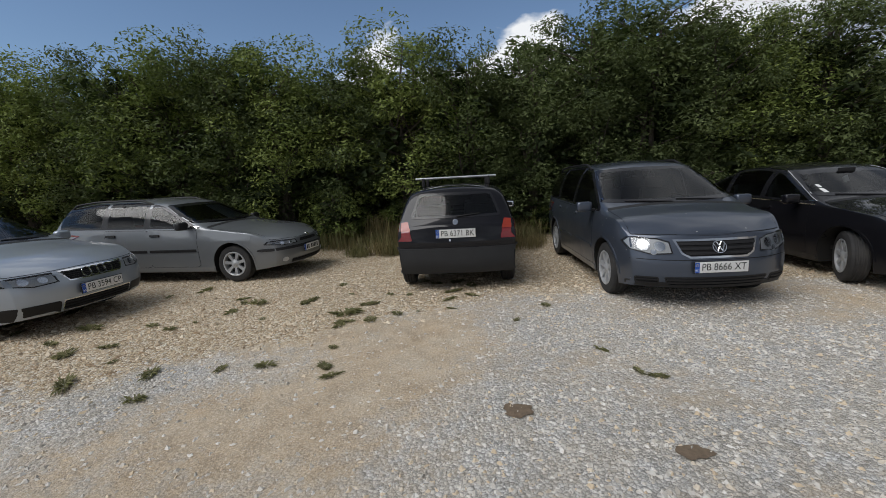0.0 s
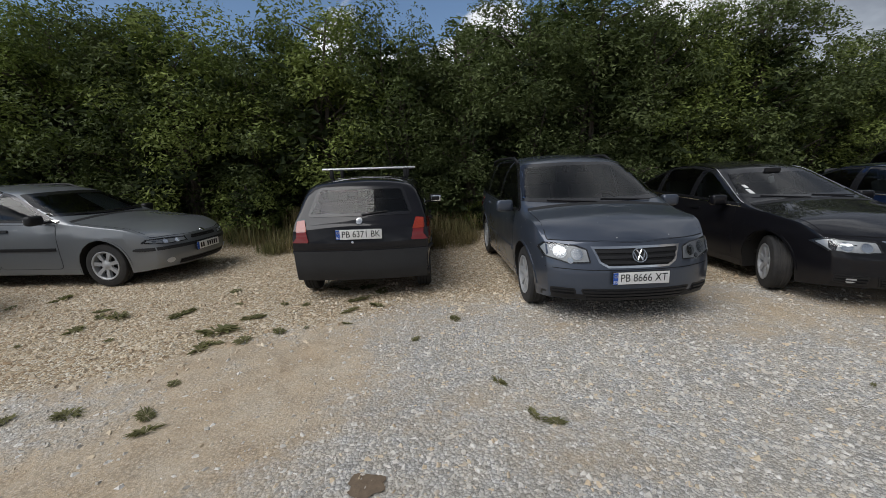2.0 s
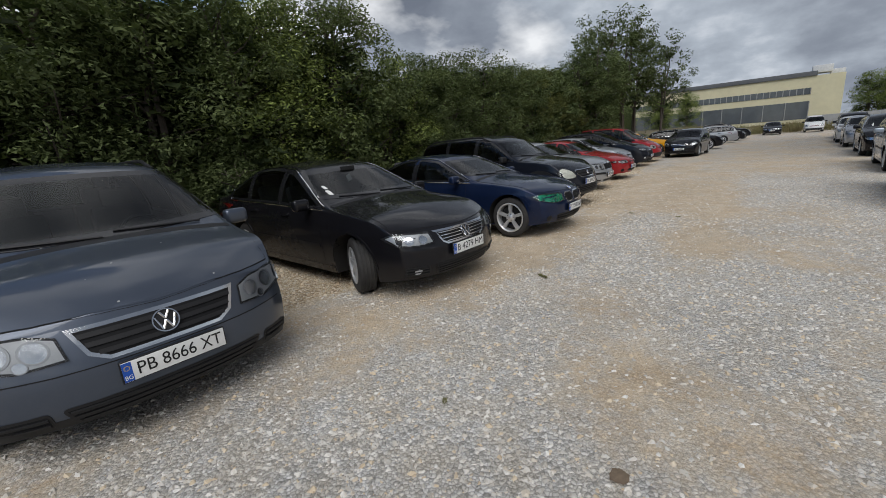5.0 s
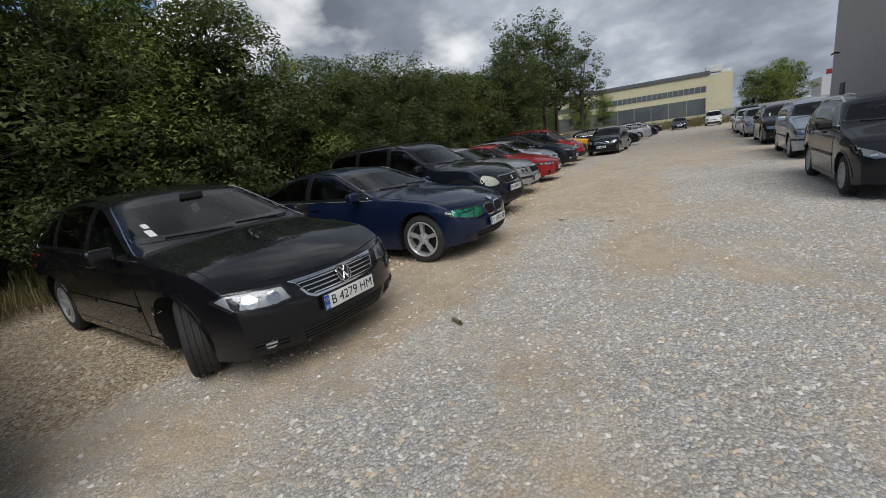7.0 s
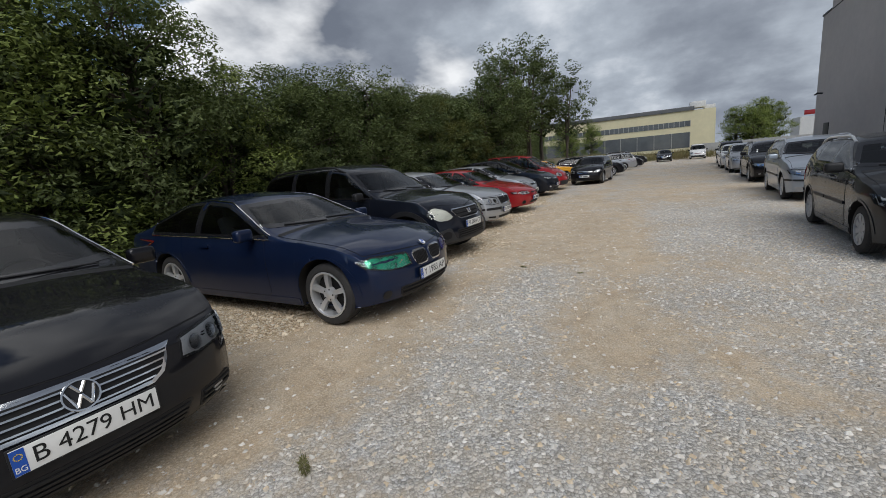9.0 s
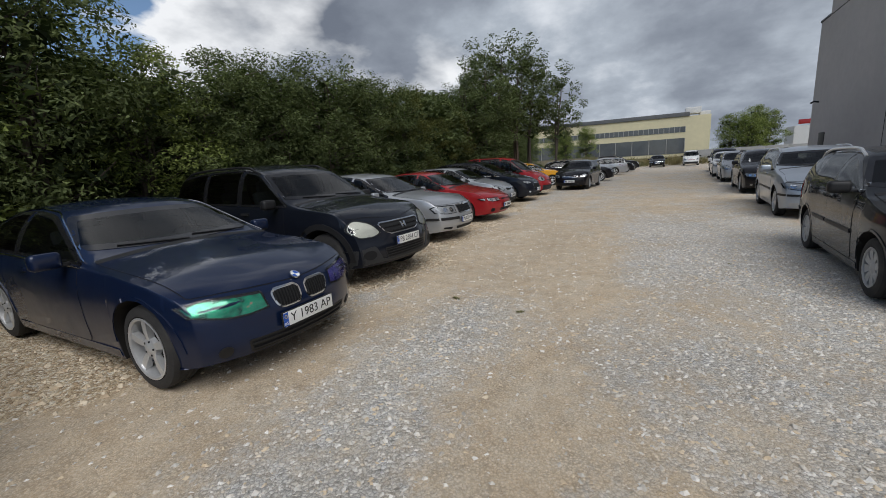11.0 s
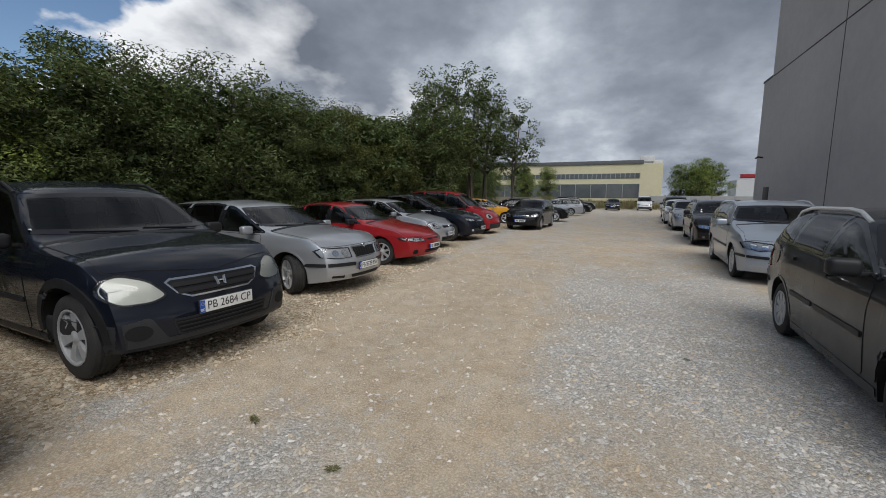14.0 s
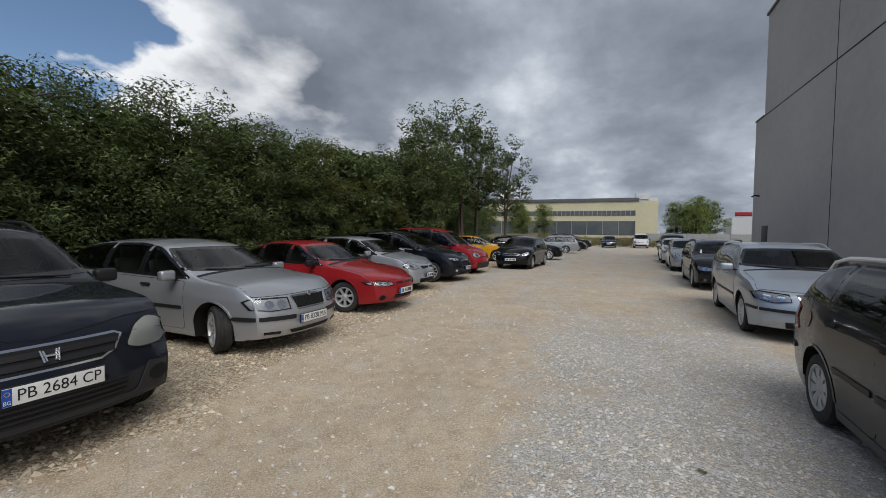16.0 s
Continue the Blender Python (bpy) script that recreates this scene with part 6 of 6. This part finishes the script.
# ---- weeds, puddle spots, rubble ----
WEED = leaf_material("weed_green", (0.12, 0.115, 0.05), (0.30, 0.28, 0.13))
STRAW = leaf_material("dry_grass", (0.16, 0.12, 0.05), (0.40, 0.33, 0.17))
wrng = random.Random(21)


def make_weed(name, radius, blades, mat, label, seed):
    """A flat tuft of narrow leaves."""
    rnd = random.Random(seed)
    V = []
    for k in range(blades):
        a, r0 = rnd.uniform(0, math.tau), radius * rnd.uniform(0, 0.45)
        ln, lift_by, w = radius * rnd.uniform(0.35, 0.8), rnd.uniform(0.02, 0.28), rnd.uniform(0.006, 0.014)
        b = a + rnd.uniform(-1.2, 1.2)
        p = np.array((math.cos(a) * r0, math.sin(a) * r0, 0.0))
        d = np.array((math.cos(b) * ln, math.sin(b) * ln, ln * lift_by))
        s = np.array((-math.sin(b) * w, math.cos(b) * w, 0.0))
        V += [p, p + d * 0.55 + s + (0, 0, 0.012), p + d, p + d * 0.55 - s + (0, 0, 0.012)]
    me_ob = crown_mesh(name, np.array(V), mat, None, 4)
    return tagged(me_ob, label, "weed", "weeds in the gravel")


def make_grass(name, height, blades, spread, mat, label, seed):
    rnd = random.Random(seed)
    V = []
    for k in range(blades):
        a, r0 = rnd.uniform(0, math.tau), spread * rnd.uniform(0, 1) ** 0.7
        h, w = height * rnd.uniform(0.45, 1.1), rnd.uniform(0.004, 0.009)
        p = np.array((math.cos(a) * r0, math.sin(a) * r0, -0.02))
        b, ln = rnd.uniform(0, math.tau), rnd.uniform(0.08, 0.35) * h
        t = p + (math.cos(b) * ln, math.sin(b) * ln, h)
        s = np.array((-math.sin(b) * w, math.cos(b) * w, 0.0))
        mid = (p + t) / 2 + (0, 0, h * 0.12)
        V += [p - s, mid - s, t, mid + s]
    return tagged(crown_mesh(name, np.array(V), mat, None, 4), label, "grass", "grass along the hedge")


weeds = [make_weed("weed", 0.13, 60, WEED, "flat dusty green weed tuft in the gravel", 1), make_weed("weed", 0.17, 90, WEED, "spreading dusty green weed in the gravel", 2), make_weed("weed", 0.11, 40, WEED, "small olive weed in the gravel", 3)]
WEED_SPOTS = [(-1.49, 3.15), (-0.95, 3.07), (-1.0, 3.48), (1.38, 3.22), (1.51, 2.81), (-2.54, 3.09), (-2.27, 2.67), (-1.88, 3.14), (-0.29, 4.46), (-0.74, 5.24), (-2.81, 5.29), (-2.91, 4.39), (1.19, 4.46), (0.79, 4.03),
              (12.9, 0.5), (-0.85, 2.9), (1.62, 2.72), (3.85, 2.86), (0.1, 4.5), (6.27, 3.32), (10.3, 2.6), (10.5, 3.42)]
for k in range(46):
    x = wrng.uniform(-6.5, 0.4)
    WEED_SPOTS.append((x, wrng.uniform(3.4 + 0.55 * max(-3, x + 1.5), 5.9)))
for i, (x, y) in enumerate(WEED_SPOTS):
    s = wrng.uniform(0.6, 1.0) if i < 22 else wrng.uniform(0.8, 1.9)
    m = pose(x, y, ground_height(x, y) + 0.004, 0, 0, wrng.uniform(0, 360)) @ Matrix.Diagonal((s, s * wrng.uniform(0.5, 1), s, 1))
    if i < 3:
        weeds[i].matrix_basis = m
    else:
        copy_thing(weeds[i % 3], m)

tufts = [make_grass("grass_tuft", 0.55, 140, 0.35, STRAW, "dry yellow grass tuft at the hedge's foot", 4), make_grass("grass_tuft", 0.45, 160, 0.4, WEED, "olive green grass tuft at the hedge's foot", 5),
         make_grass("grass_tuft", 0.35, 150, 0.45, STRAW, "short dry grass tuft on the bank", 6)]
for i in range(150):
    x = wrng.uniform(-9, 30) if i < 100 else wrng.uniform(-5, 8)
    y = wrng.uniform(8.6, 9.9)
    if -1.0 < x < 1.6:
        y = max(y, 9.2)
    s = wrng.uniform(0.7, 1.3)
    m = pose(x, y, ground_height(x, y), 0, 0, wrng.uniform(0, 360)) @ Matrix.Diagonal((s, s, s, 1))
    if i < 3:
        tufts[i].matrix_basis = m
    else:
        copy_thing(tufts[i % 3], m)


for i in range(44):
    x, y = (wrng.uniform(1.1, 2.0) if i % 2 else wrng.uniform(-2.1, -0.9)), wrng.uniform(8.0, 9.4)
    s = wrng.uniform(0.35, 0.75)
    copy_thing(tufts[0 if i % 4 else 1], pose(x, y, ground_height(x, y), 0, 0, wrng.uniform(0, 360)) @ Matrix.Diagonal((s, s, s, 1)))
for i in range(60):
    x, y = wrng.uniform(69, 78), wrng.uniform(-4, 12)
    s = wrng.uniform(1.6, 2.8)
    copy_thing(tufts[0 if i % 3 else 1], pose(x, y, ground_height(x, y), 0, 0, wrng.uniform(0, 360)) @ Matrix.Diagonal((s * 1.4, s * 1.4, s * 0.8, 1)))


def make_spot(x, y, r, label, seed):
    """A shallow damp hollow with an uneven rim and a few pebbles."""
    rnd = random.Random(seed)
    bm = bmesh.new()
    n = 26
    z0 = ground_height(x, y)
    c = bm.verts.new((x, y, z0 + 0.010))
    ring = []
    for k in range(n):
        a = k * math.tau / n
        q = r * (0.8 + 0.35 * noise.noise((math.cos(a) * 1.6 + seed, math.sin(a) * 1.6, 0)) + rnd.uniform(-0.05, 0.05))
        px, py = x + math.cos(a) * q, y + math.sin(a) * q * 0.8
        ring.append(bm.verts.new((px, py, ground_height(px, py) + 0.008)))
    for k in range(n):
        bm.faces.new((c, ring[k], ring[(k + 1) % n]))
    return tagged(part("damp_patch", bm, DAMP), label, "damp patch", "dark patches on the ground")


DAMP = simple("damp_brown_earth", (0.17, 0.125, 0.085), 0.7, grain=30, amount=0.5, bump=0.5)
make_spot(0.53, 2.33, 0.12, "round dark brown damp hollow with pebbles", 1)
make_spot(1.39, 1.89, 0.10, "oval dark brown damp hollow in the gravel", 2)
make_spot(3.83, 1.83, 0.07, "small grey-brown damp spot in the gravel", 3)
